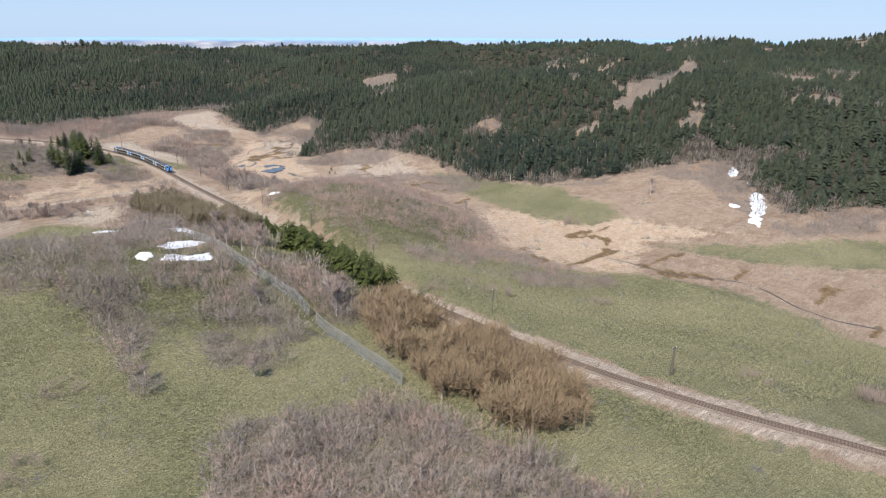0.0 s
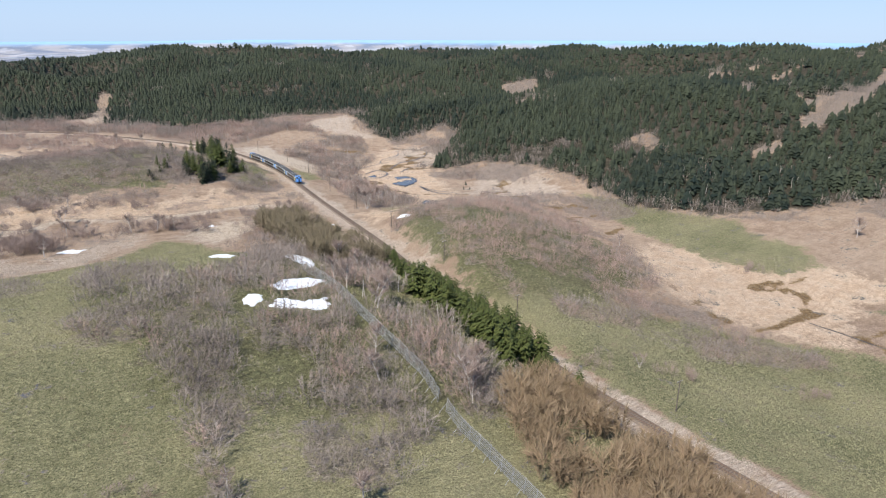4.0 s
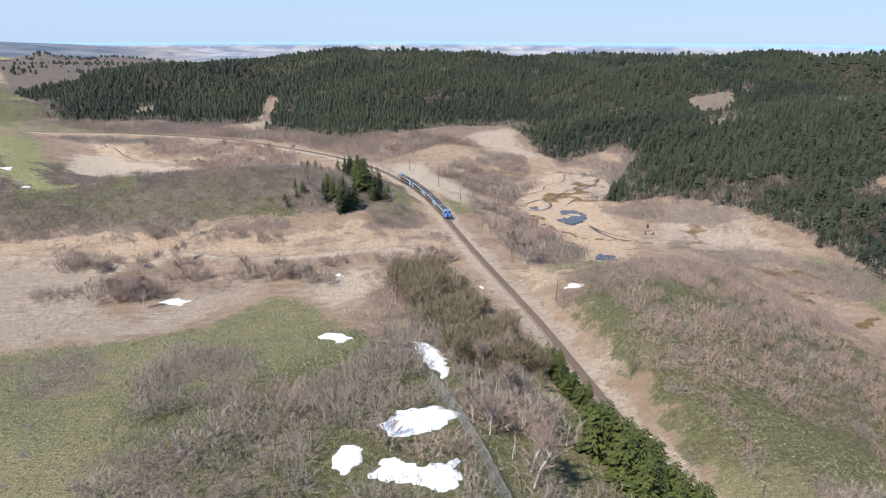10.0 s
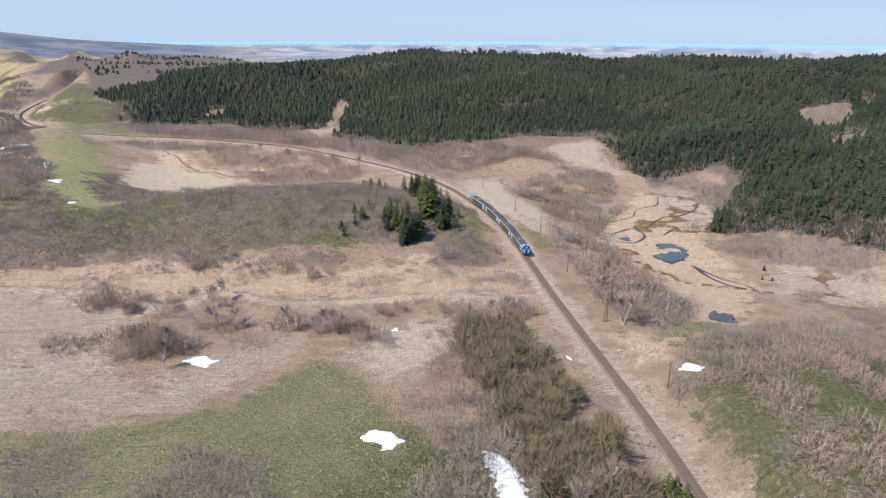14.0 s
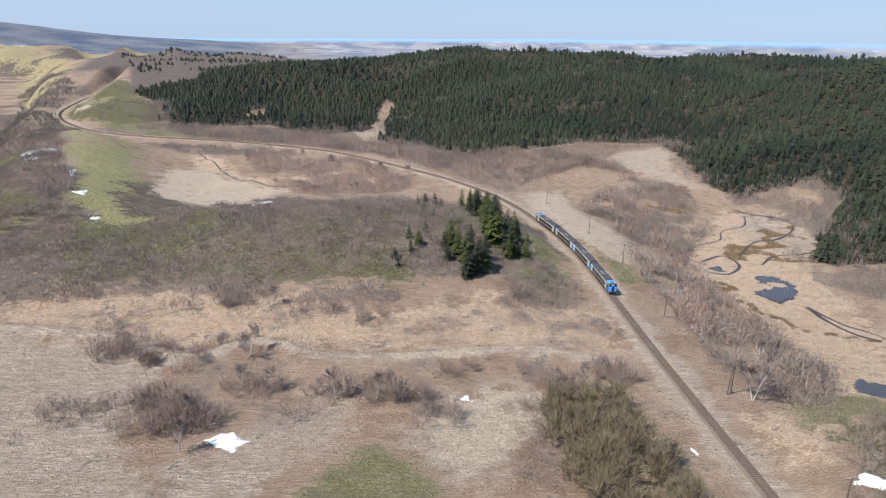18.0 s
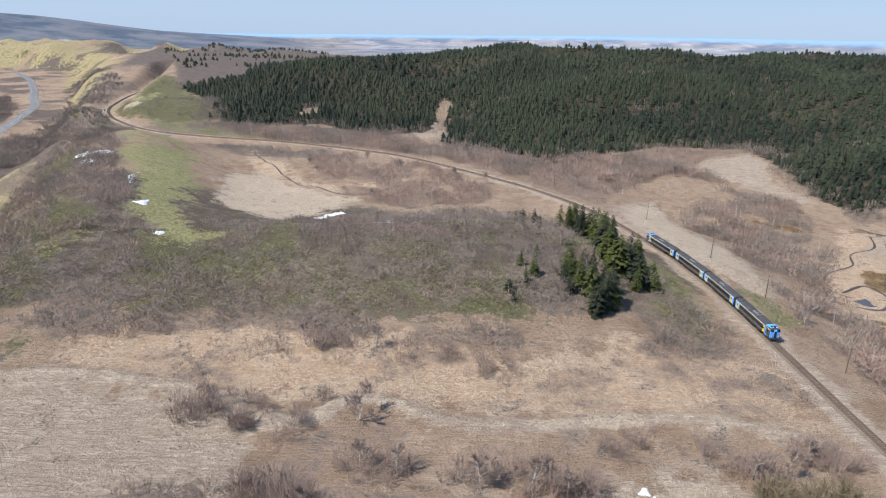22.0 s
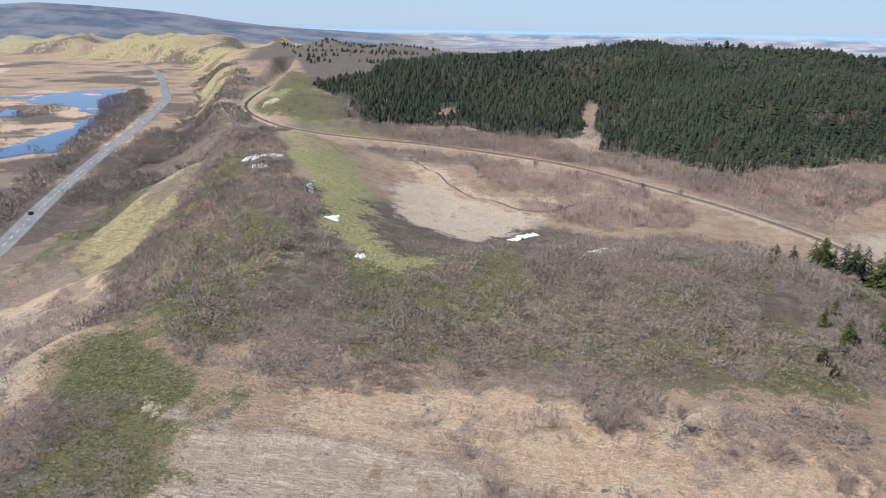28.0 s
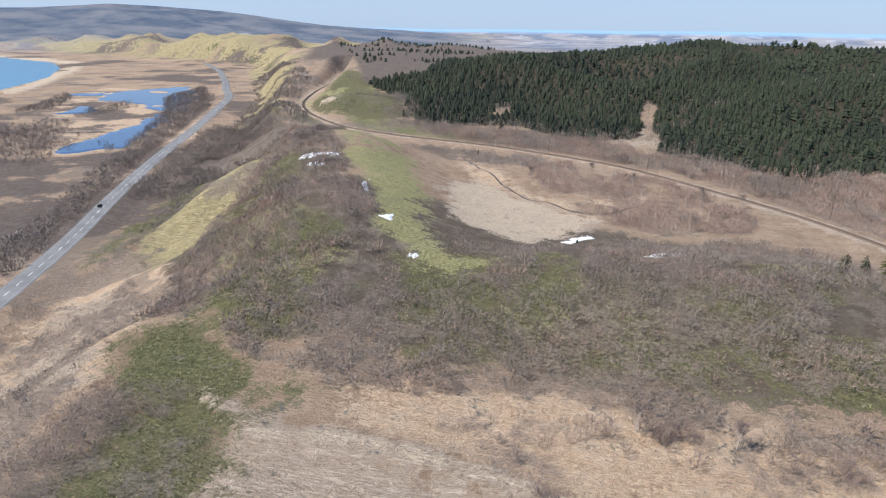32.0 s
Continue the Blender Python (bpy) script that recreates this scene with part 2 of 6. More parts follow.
    z = z + 1.7 * np.exp(-0.5 * (b / 2.6) ** 2)
    # formation of the railway and of the road
    t, _ = off_line(x, y, TRACK[::2])
    z = z + (RAIL_TOP - 0.62 - z) * (1 - smooth(3.2, 15, t))
    r, _ = off_line(x, y, ROAD)
    z = z + (ROAD_TOP - 0.12 - z) * (1 - smooth(6.0, 13, r))
    return z

# ---- thickets and clearings (plan) ----
# outline, spacing, height, clumping, reddish, kind of bush
SCRUB = [
    ([(0, 178), (6, 196), (12, 203), (24, 207), (36, 212), (46, 214), (55, 228), (53, 250), (58, 262), (72, 262), (70, 220), (62, 193), (61, 157), (62, 128), (50, 134), (40, 140), (24, 142), (20, 158)], 2.15, 4.9, 0.14, 0.15, "near"),
    ([(22, 156), (36, 160), (54, 168), (58, 146), (60, 126), (48, 116), (34, 126), (24, 121), (22, 142)], 2.1, 5.0, 0.03, 0.05, "near"),
    ([(20, 76), (26, 92), (34, 103), (48, 100), (62, 96), (71, 80), (76, 64), (82, 48), (60, 40), (30, 50)], 1.8, 4.4, 0.0, 0.3, "near"),
    ([(9, 200), (3, 214), (8, 240), (22, 236), (28, 214), (18, 204)], 2.3, 4.2, 0.06, 0.1, "near"),
    ([(72, 250), (86, 236), (84, 205), (80, 190), (83, 166), (85, 146), (92, 134), (84, 128), (70, 130), (68, 150), (66, 178), (64, 205), (66, 240)], 2.2, 5.2, 0.12, 0.35, "near"),
    ([(48, 256), (58, 280), (60, 300), (72, 300), (72, 275), (70, 252)], 2.3, 3.4, 0.18, 0.6, "near"),
    ([(108, 258), (128, 284), (146, 296), (175, 305), (205, 310), (212, 270), (200, 226), (188, 196), (164, 174), (139, 158), (112, 166), (114, 190), (112, 214)], 2.3, 3.3, 0.14, 0.55, "near"),
    ([(-88, 356), (-108, 372), (-100, 398), (-70, 432), (-40, 446), (-10, 466), (32, 496), (60, 470), (60, 420), (82, 392), (93, 360), (73, 352), (49, 356), (12, 352), (-10, 355), (-36, 363), (-62, 360)], 2.1, 3.2, 0.08, 0.2, "lite"),
    ([(66, 380), (84, 384), (93, 356), (94, 332), (84, 344), (70, 358)], 2.4, 2.8, 0.15, 0.1, "lite"),
    ([(160, 158), (176, 152), (188, 134), (182, 126), (166, 138), (150, 142)], 2.0, 2.8, 0.0, 0.4, "near"), ([(124, 150), (140, 158), (190, 196), (196, 180), (160, 140), (135, 136)], 5.0, 2.6, 0.3, 0.2, "near"),
    ([(-84, 358), (-62, 372), (-23, 362), (16, 356), (30, 345), (59, 360), (74, 368), (92, 346), (90, 325), (73, 326), (41, 327), (-4, 331), (-42, 335), (-73, 341)], 4.4, 2.3, 0.30, 0.8, "lite"),
    ([(-20, 318), (0, 330), (50, 324), (88, 318), (94, 290), (80, 296), (60, 312), (30, 312), (22, 298), (6, 290), (-20, 296)], 4.6, 2.4, 0.25, 0.7, "lite"),
    ([(124, 506), (173, 562), (200, 540), (182, 470), (152, 425), (147, 373), (150, 330), (140, 304), (124, 296), (115, 306), (118, 350), (120, 396), (136, 436), (130, 470), (126, 500)], 2.2, 4.6, 0.12, 0.35, "lite"),
    ([(-90, 660), (-30, 640), (10, 618), (34, 580), (62, 552), (100, 540), (150, 586), (176, 572), (150, 612), (124, 624), (82, 606), (48, 634), (14, 656), (-5, 694), (-60, 708), (-100, 725), (-160, 720), (-150, 690)], 3.0, 5.0, 0.07, 0.5, "lite"),
    ([(-68, 591), (-41, 616), (-4, 595), (24, 558), (44, 524), (30, 500), (-1, 491), (-26, 499), (-50, 545)], 2.6, 3.6, 0.18, 0.8, "lite"),
    ([(-130, 640), (-60, 630), (-50, 590), (-90, 580), (-140, 610)], 2.8, 3.0, 0.09, 0.0, "lite"),
    ([(-90, 360), (-108, 366), (-104, 396), (-74, 440), (-100, 446), (-120, 484), (-138, 522), (-168, 590), (-190, 640), (-205, 600), (-192, 560), (-190, 500), (-176, 440), (-160, 400), (-146, 376), (-130, 378), (-112, 362)], 2.2, 3.7, 0.22, 0.35, "lite"),
    ([(-216, 640), (-190, 660), (-235, 720), (-275, 770), (-305, 850), (-345, 960), (-420, 1080), (-520, 1250), (-560, 1220), (-470, 1070), (-402, 915), (-362, 800), (-330, 700), (-300, 630), (-262, 560), (-250, 600)], 4.0, 4.6, 0.09, 0.0, "far"),
    ([(-240, 500), (-262, 560), (-300, 640), (-330, 705), (-316, 708), (-280, 628), (-250, 560), (-232, 505)], 3.0, 4.2, 0.00, 0.0, "lite"),
    ([(-256, 440), (-280, 490), (-306, 548), (-338, 620), (-370, 700), (-410, 805), (-456, 920), (-520, 1030), (-590, 1130), (-560, 990), (-490, 890), (-440, 790), (-392, 690), (-352, 600), (-316, 530), (-282, 450)], 2.9, 3.4, 0.0, 0.1, "far"),
    ([(-560, 741), (-553, 801), (-520, 793), (-472, 712), (-417, 622), (-434, 600), (-520, 640)], 4.0, 3.0, 0.06, 0.1, "far"), ([(-619, 815), (-644, 880), (-698, 985), (-650, 939), (-599, 846)], 4.0, 4.0, 0.00, 0.0, "far"),
    ([(-570, 861), (-573, 941), (-536, 902), (-530, 829)], 4.0, 3.6, 0.00, 0.0, "far"), ([(-402, 696), (-429, 711), (-387, 664)], 3.5, 2.4, 0.00, 0.0, "far"),
    ([(-235, 420), (-214, 470), (-190, 450), (-165, 420), (-150, 380), (-160, 340), (-190, 350)], 3.2, 2.4, 0.45, 0.2, "lite"),
    ([(-128, 316), (-132, 340), (-120, 352), (-104, 344), (-100, 320), (-112, 290), (-124, 290)], 2.5, 2.2, 0.18, 0.0, "near"),
    ([(250, 290), (230, 330), (205, 350), (190, 330), (215, 300), (225, 270), (245, 268)], 2.8, 3.0, 0.24, 0.3, "lite"), ([(200, 420), (236, 410), (250, 366), (240, 340), (222, 370), (196, 400)], 2.8, 3.4, 0.24, 0.2, "lite"),
    ([(300, 216), (340, 204), (352, 180), (322, 154), (296, 118), (326, 92), (420, 40), (400, 20), (310, 70), (270, 110), (296, 150), (320, 180), (296, 200), (262, 240)], 3.2, 3.4, 0.21, 0.1, "lite"),
    ([(206, 500), (226, 450), (266, 491), (268, 525), (222, 530)], 3.0, 4.0, 0.12, 0.2, "lite"), ([(150, 196), (176, 170), (190, 150), (178, 150), (160, 170)], 2.3, 2.2, 0.12, 0.1, "near"),
    ([(-180, 700), (-130, 690), (-120, 720), (-165, 726), (-185, 770), (-215, 830), (-235, 800), (-200, 760)], 3.2, 3.0, 0.24, 0.1, "lite"),
    ([(-204, 640), (-176, 580), (-160, 520), (-150, 470), (-140, 420), (-160, 410), (-184, 440), (-192, 500), (-198, 560), (-206, 610)], 2.6, 3.2, 0.14, 0.5, "lite"),
    ([(-196, 440), (-176, 410), (-150, 372), (-136, 330), (-120, 290), (-150, 280), (-190, 340), (-214, 420)], 3.4, 2.6, 0.42, 0.3, "lite"),
    ([(-140, 700), (-60, 660), (0, 628), (40, 578), (88, 505), (104, 545), (150, 590), (160, 575), (184, 566), (166, 600), (190, 628), (226, 652), (170, 662), (130, 636), (60, 622), (20, 655), (-30, 696), (-130, 716)], 3.5, 4.2, 0.0, 0.55, "lite"),
    ([(-384, 812), (-346, 700), (-314, 612), (-290, 560), (-262, 572), (-280, 655), (-262, 690), (-300, 760), (-350, 810)], 2.5, 4.8, 0.0, 0.1, "lite"),
    ([(-130, 312), (-138, 338), (-137, 350), (-124, 342), (-112, 342), (-119, 328), (-118, 312)], 1.9, 2.8, 0.0, -1, "near"),
    ([(-532, 690), (-530, 745), (-488, 760), (-440, 694), (-407, 622), (-436, 606)], 4.2, 3.6, 0.1, -1, "far"),
    ([(-590, 1130), (-478, 930), (-412, 760), (-334, 596), (-294, 512), (-286, 516), (-300, 560), (-336, 640), (-382, 752), (-440, 890), (-500, 1010)], 3.2, 3.4, 0.1, -1, "lite"),
    ([(-262, 745), (-205, 728), (-165, 745), (-196, 830), (-232, 880), (-280, 980), (-310, 1010), (-285, 870)], 4.2, 3.2, 0.30, 0.1, "lite"),
    ([(-10, 245), (-60, 240), (-70, 200), (-30, 190), (0, 205)], 3.2, 2.8, 0.45, 0.0, "near"),
]
OPEN = [[(361, 267), (382, 269), (431, 276), (554, 325), (582, 348), (458, 305), (378, 280)], [(395, 342), (500, 425), (512, 415), (390, 326)],
        [(377, 219), (401, 226), (398, 236), (378, 230)], [(406, 657), (462, 669), (432, 626), (396, 617)], [(-6, 672), (14, 672), (17, 702), (18, 740), (19, 775), (24, 806), (16, 806), (9, 778), (6, 742), (0, 706)],
        [(-110, 760), (-96, 770), (-92, 800), (-106, 790)]]

# ---- materials ----
class Mat:
    """A node material, built up by small steps."""

    def __init__(self, name, rough_=0.8, metal=0.0, spec=0.3):
        self.m = bpy.data.materials.new(name)
        self.m.use_nodes = True
        self.n, self.l = self.m.node_tree.nodes, self.m.node_tree.links
        self.b = self.n["Principled BSDF"]
        self.b.inputs["Roughness"].default_value = rough_
        self.b.inputs["Metallic"].default_value = metal
        self.b.inputs["Specular IOR Level"].default_value = spec

    def put(self, socket, v):
        if isinstance(v, (int, float)):
            socket.default_value = v
        elif isinstance(v, tuple):
            socket.default_value = (*v, 1.0) if len(v) == 3 and socket.type == "RGBA" else v
        else:
            self.l.new(v, socket)

    def where(self):
        return self.n.new("ShaderNodeNewGeometry").outputs["Position"]

    def own(self):
        return self.n.new("ShaderNodeTexCoord").outputs["Object"]

    def noise(self, size, at=None, detail=4.0, roughness=0.6, lo=0.3, hi=0.7, stretch=(1, 1, 1), out="Fac", bend=0.0):
        t = self.n.new("ShaderNodeTexNoise")
        t.inputs["Distortion"].default_value = bend
        t.inputs["Scale"].default_value = 1.0 / size
        t.inputs["Detail"].default_value = detail
        t.inputs["Roughness"].default_value = roughness
        v = at if at is not None else self.where()
        if stretch != (1, 1, 1):
            mp = self.n.new("ShaderNodeMapping")
            mp.inputs["Scale"].default_value = stretch
            self.l.new(v, mp.inputs["Vector"])
            v = mp.outputs["Vector"]
        self.l.new(v, t.inputs["Vector"])
        return self.ramp(t.outputs[out], lo, hi)

    def ramp(self, v, lo, hi, a=0.0, b=1.0):
        r = self.n.new("ShaderNodeMapRange")
        r.interpolation_type = "SMOOTHSTEP"
        for k, x in zip((0, 1, 2, 3, 4), (v, lo, hi, a, b)):
            self.put(r.inputs[k], x)
        return r.outputs[0]

    def maths(self, op, a, b=0.0):
        r = self.n.new("ShaderNodeMath")
        r.operation = op
        self.put(r.inputs[0], a)
        self.put(r.inputs[1], b)
        return r.outputs[0]

    def mix(self, f, a, b):
        r = self.n.new("ShaderNodeMix")
        r.data_type = "RGBA"
        self.put(r.inputs[0], f)
        self.put(r.inputs[6], a)
        self.put(r.inputs[7], b)
        return r.outputs[2]

    def attr(self, name):
        a = self.n.new("ShaderNodeAttribute")
        a.attribute_name = name
        return a.outputs["Fac"]

    def chance(self):
        return self.n.new("ShaderNodeObjectInfo").outputs["Random"]

    def island(self):
        return self.n.new("ShaderNodeNewGeometry").outputs["Random Per Island"]

    def bump(self, v, strength, distance):
        r = self.n.new("ShaderNodeBump")
        r.inputs["Strength"].default_value = strength
        r.inputs["Distance"].default_value = distance
        self.l.new(v, r.inputs["Height"])
        self.l.new(r.outputs["Normal"], self.b.inputs["Normal"])
        return self

    def colour(self, v):
        self.put(self.b.inputs["Base Color"], v)
        return self


def plain(name, a, b, size=0.5, rough_=0.6, metal=0.0, spec=0.3):
    m = Mat(name, rough_, metal, spec)
    m.colour(m.mix(m.noise(size, m.own()), a, b))
    return m.m


def leafy(name, dark, light, warm, spec=0.2, part_=0.5, soft=0.5):
    """Foliage and twigs: tone by the tree, then by the blade."""
    m = Mat(name, 0.75, 0, spec)
    c = m.mix(m.attr("tone"), dark, light)
    c = m.mix(m.maths("MULTIPLY", m.island(), part_), c, warm)
    m.colour(c)
    if soft:
        # a spray of fine shoots scatters light like one rounded mass
        g = m.n.new("ShaderNodeVectorMath")
        g.operation = "MULTIPLY_ADD"
        m.l.new(m.n.new("ShaderNodeNewGeometry").outputs["Normal"], g.inputs[0])
        g.inputs[1].default_value = (1 - soft,) * 3
        g.inputs[2].default_value = (0, 0, soft)
        h = m.n.new("ShaderNodeVectorMath")
        h.operation = "NORMALIZE"
        m.l.new(g.outputs[0], h.inputs[0])
        m.l.new(h.outputs[0], m.b.inputs["Normal"])
    return m.m


def ground_material():
    m = Mat("ground_cover", 0.95, 0, 0.1)
    big, mid, fine = m.noise(38, detail=5), m.noise(6.5, detail=6, roughness=0.65), m.noise(0.9, detail=5, roughness=0.7)
    grit = m.noise(0.32, detail=3, roughness=0.7, lo=0.35, hi=0.65)
    comb = m.noise(0.8, detail=5, roughness=0.68, stretch=(0.16, 1.0, 1.0), lo=0.34, hi=0.66, bend=1.4)

    def edge(name, soft=0.22):
        a = m.attr(name)
        a = m.maths("ADD", a, m.maths("MULTIPLY", m.maths("SUBTRACT", mid, 0.5), 0.75))
        a = m.maths("ADD", a, m.maths("MULTIPLY", m.maths("SUBTRACT", fine, 0.5), 0.4))
        return m.ramp(a, 0.5 - soft, 0.5 + soft)

    tan = m.mix(mid, (0.300, 0.207, 0.143), (0.490, 0.362, 0.262))
    tan = m.mix(m.maths("MULTIPLY", comb, 0.5), tan, (0.193, 0.131, 0.085))
    tan = m.mix(m.maths("MULTIPLY", big, 0.3), tan, (0.523, 0.408, 0.294))
    orange = m.mix(fine, (0.430, 0.295, 0.195), (0.670, 0.500, 0.345))
    orange = m.mix(m.maths("MULTIPLY", mid, 0.6), orange, (0.680, 0.545, 0.410))
    orange = m.mix(m.maths("MULTIPLY", comb, 0.3), orange, (0.312, 0.191, 0.106))
    pale = m.mix(comb, (0.345, 0.270, 0.205), (0.590, 0.485, 0.380))
    pale = m.mix(m.maths("MULTIPLY", big, 0.4), pale, (0.413, 0.311, 0.229))
    yellow = m.mix(comb, (0.25, 0.21, 0.11), (0.58, 0.485, 0.275))
    yellow = m.mix(m.maths("MULTIPLY", mid, 0.55), yellow, (0.22, 0.19, 0.105))
    green = m.mix(fine, (0.100, 0.104, 0.050), (0.295, 0.275, 0.146))
    green = m.mix(m.maths("MULTIPLY", big, 0.75), green, (0.370, 0.325, 0.185))
    green = m.mix(m.maths("MULTIPLY", grit, 0.45), green, (0.053, 0.060, 0.028))
    lime = m.mix(fine, (0.20, 0.195, 0.09), (0.43, 0.40, 0.20))
    # darker bamboo grass; its tone also stands in for shade on slopes and under scrub
    dark_sasa = m.mix(fine, (0.062, 0.066, 0.032), (0.200, 0.195, 0.092))
    dark_sasa = m.mix(m.maths("MULTIPLY", big, 0.5), dark_sasa, (0.172, 0.147, 0.088))
    litter = m.mix(mid, (0.120, 0.091, 0.074), (0.216, 0.170, 0.139))
    litter = m.mix(m.maths("MULTIPLY", fine, 0.5), litter, (0.084, 0.083, 0.049))
    mud = m.mix(fine, (0.11, 0.068, 0.034), (0.30, 0.20, 0.10))
    sand = m.mix(fine, (0.469, 0.370, 0.268), (0.614, 0.508, 0.388))
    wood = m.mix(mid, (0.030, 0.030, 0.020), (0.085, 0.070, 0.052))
    heath = m.mix(mid, (0.107, 0.086, 0.076), (0.185, 0.150, 0.129))
    # headland: the blue of distance haze is painted into its colour
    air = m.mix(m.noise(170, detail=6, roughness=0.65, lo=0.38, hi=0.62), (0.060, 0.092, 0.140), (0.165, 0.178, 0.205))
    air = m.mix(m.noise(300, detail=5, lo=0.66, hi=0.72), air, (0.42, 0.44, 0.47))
    brush = m.mix(fine, (0.135, 0.110, 0.090), (0.300, 0.245, 0.205))
    brush = m.mix(m.maths("MULTIPLY", m.attr("ruddy"), 0.8), brush, m.mix(fine, (0.215, 0.145, 0.110), (0.440, 0.305, 0.235)))
    c = tan
    for name, layer in (("litter", litter), ("orange", orange), ("pale", pale), ("yellow", yellow), ("green", green), ("dark_sasa", dark_sasa), ("lime", lime), ("thicket", brush), ("mud", mud),
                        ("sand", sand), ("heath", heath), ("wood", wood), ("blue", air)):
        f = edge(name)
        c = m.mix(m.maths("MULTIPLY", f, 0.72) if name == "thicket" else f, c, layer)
    tuss = m.noise(2.6, detail=4, roughness=0.7, lo=0.40, hi=0.66)
    c = m.mix(m.maths("MULTIPLY", tuss, 0.20), c, m.mix(0.6, c, (0.060, 0.048, 0.034)))
    c = m.mix(m.maths("MULTIPLY", grit, 0.30), c, m.mix(0.55, c, (0.045, 0.034, 0.024)))
    # distant country beyond the hills: fields and thaw snow, blue haze painted into their colour
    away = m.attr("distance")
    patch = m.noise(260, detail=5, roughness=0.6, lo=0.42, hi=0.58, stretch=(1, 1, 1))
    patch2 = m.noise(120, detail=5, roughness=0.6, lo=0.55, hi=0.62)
    hazy_fields = m.mix(patch, (0.145, 0.172, 0.225), (0.285, 0.28, 0.29))
    hazy_fields = m.mix(m.maths("MULTIPLY", patch2, 0.35), hazy_fields, (0.50, 0.52, 0.56))
    # sea rim, its colour paled to stand for haze
    hazy_fields = m.mix(m.attr("offing"), hazy_fields, (0.235, 0.38, 0.56))
    c = m.mix(away, c, hazy_fields)
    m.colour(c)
    lump = m.maths("ADD", m.maths("MULTIPLY", fine, 0.6), m.maths("MULTIPLY", grit, 0.35))
    m.bump(m.maths("ADD", m.maths("ADD", lump, m.maths("MULTIPLY", comb, 0.8)), m.maths("MULTIPLY", mid, 0.8)), 0.8, 0.5)
    return m.m


GROUND = ground_material()
TWIG = leafy("bare_twigs", (0.105, 0.083, 0.070), (0.265, 0.219, 0.183), (0.400, 0.340, 0.290), 0.2, 0.32, 0.15)
TWIG_RED = leafy("reddish_twigs", (0.150, 0.100, 0.080), (0.350, 0.245, 0.196), (0.470, 0.355, 0.290), 0.2, 0.32, 0.15)
TWIG_DARK = leafy("dark_reddish_twigs", (0.140, 0.100, 0.083), (0.240, 0.178, 0.147), (0.350, 0.270, 0.225), 0.2, 0.5, 0.25)
BARK_PALE = leafy("pale_birch_bark", (0.338, 0.307, 0.274), (0.499, 0.468, 0.428), (0.242, 0.209, 0.177))
NEEDLE = leafy("fir_needles", (0.012, 0.019, 0.015), (0.039, 0.047, 0.027), (0.060, 0.065, 0.036), 0.12, 0.35, 0.28)
NEEDLE_BRIGHT = leafy("young_fir_needles", (0.024, 0.036, 0.012), (0.066, 0.080, 0.022), (0.115, 0.120, 0.034), 0.15, 0.4, 0.3)
LARCH = leafy("larch_sprays", (0.088, 0.068, 0.044), (0.185, 0.142, 0.098), (0.165, 0.145, 0.078), 0.2, 0.6, 0.3)
LARCH_RUST = leafy("rusty_larch_sprays", (0.118, 0.080, 0.049), (0.252, 0.172, 0.106), (0.215, 0.172, 0.100), 0.2, 0.5, 0.3)
SASA = leafy("bamboo_grass", (0.065, 0.069, 0.031), (0.235, 0.227, 0.110), (0.400, 0.350, 0.205), 0.2, 0.5, 0.3)
STRAW = leafy("dry_grass", (0.204, 0.154, 0.106), (0.354, 0.291, 0.228), (0.299, 0.221, 0.149))
TRUNK = plain("trunk_bark", (0.055, 0.042, 0.032), (0.12, 0.095, 0.075), 0.3, 0.9)
STEEL = plain("rail_steel", (0.20, 0.17, 0.15), (0.33, 0.30, 0.27), 0.4, 0.4, 0.8)
RUST = plain("rail_rust", (0.085, 0.052, 0.036), (0.15, 0.095, 0.068), 0.3, 0.7)
SLEEPER = plain("sleeper_timber", (0.065, 0.047, 0.036), (0.14, 0.108, 0.085), 0.25, 0.9)
SILVER = plain("dull_steel_panel", (0.085, 0.083, 0.076), (0.13, 0.128, 0.12), 1.5, 0.45, 0.35)
ROOF = plain("dark_roof_paint", (0.034, 0.034, 0.036), (0.085, 0.084, 0.083), 0.8, 0.75)
BLUE = plain("sky_blue_paint", (0.09, 0.33, 0.80), (0.12, 0.39, 0.86), 1.2, 0.35)
YELLOW = plain("yellow_paint", (0.72, 0.50, 0.03), (0.80, 0.58, 0.05), 1.0, 0.4)
WHITE = plain("white_paint", (0.72, 0.72, 0.70), (0.82, 0.82, 0.80), 0.6, 0.5)
DARK = plain("dark_underframe", (0.022, 0.021, 0.020), (0.055, 0.05, 0.045), 0.3, 0.8)
GREY = plain("grey_machinery", (0.13, 0.13, 0.128), (0.21, 0.208, 0.20), 0.4, 0.6)
POLE = plain("weathered_pole", (0.07, 0.055, 0.045), (0.15, 0.125, 0.105), 0.3, 0.9)
ZINC = plain("dull_zinc", (0.25, 0.25, 0.25), (0.40, 0.40, 0.40), 0.4, 0.6, 0.5)
LAMPGLASS = plain("lamp_lens", (0.75, 0.72, 0.62), (0.85, 0.82, 0.75), 0.2, 0.15)


def glass_dark():
    m = Mat("dark_window_glass", 0.08, 0, 0.6)
    m.colour(m.mix(m.noise(2.0, m.own()), (0.008, 0.009, 0.011), (0.02, 0.022, 0.026)))
    return m.m


def net_material():
    m = Mat("grey_windbreak_net", 0.7, 0.1, 0.3)
    m.colour(m.mix(m.noise(0.5, m.own(), lo=0.35, hi=0.65), (0.32, 0.318, 0.31), (0.47, 0.465, 0.45)))
    return m.m


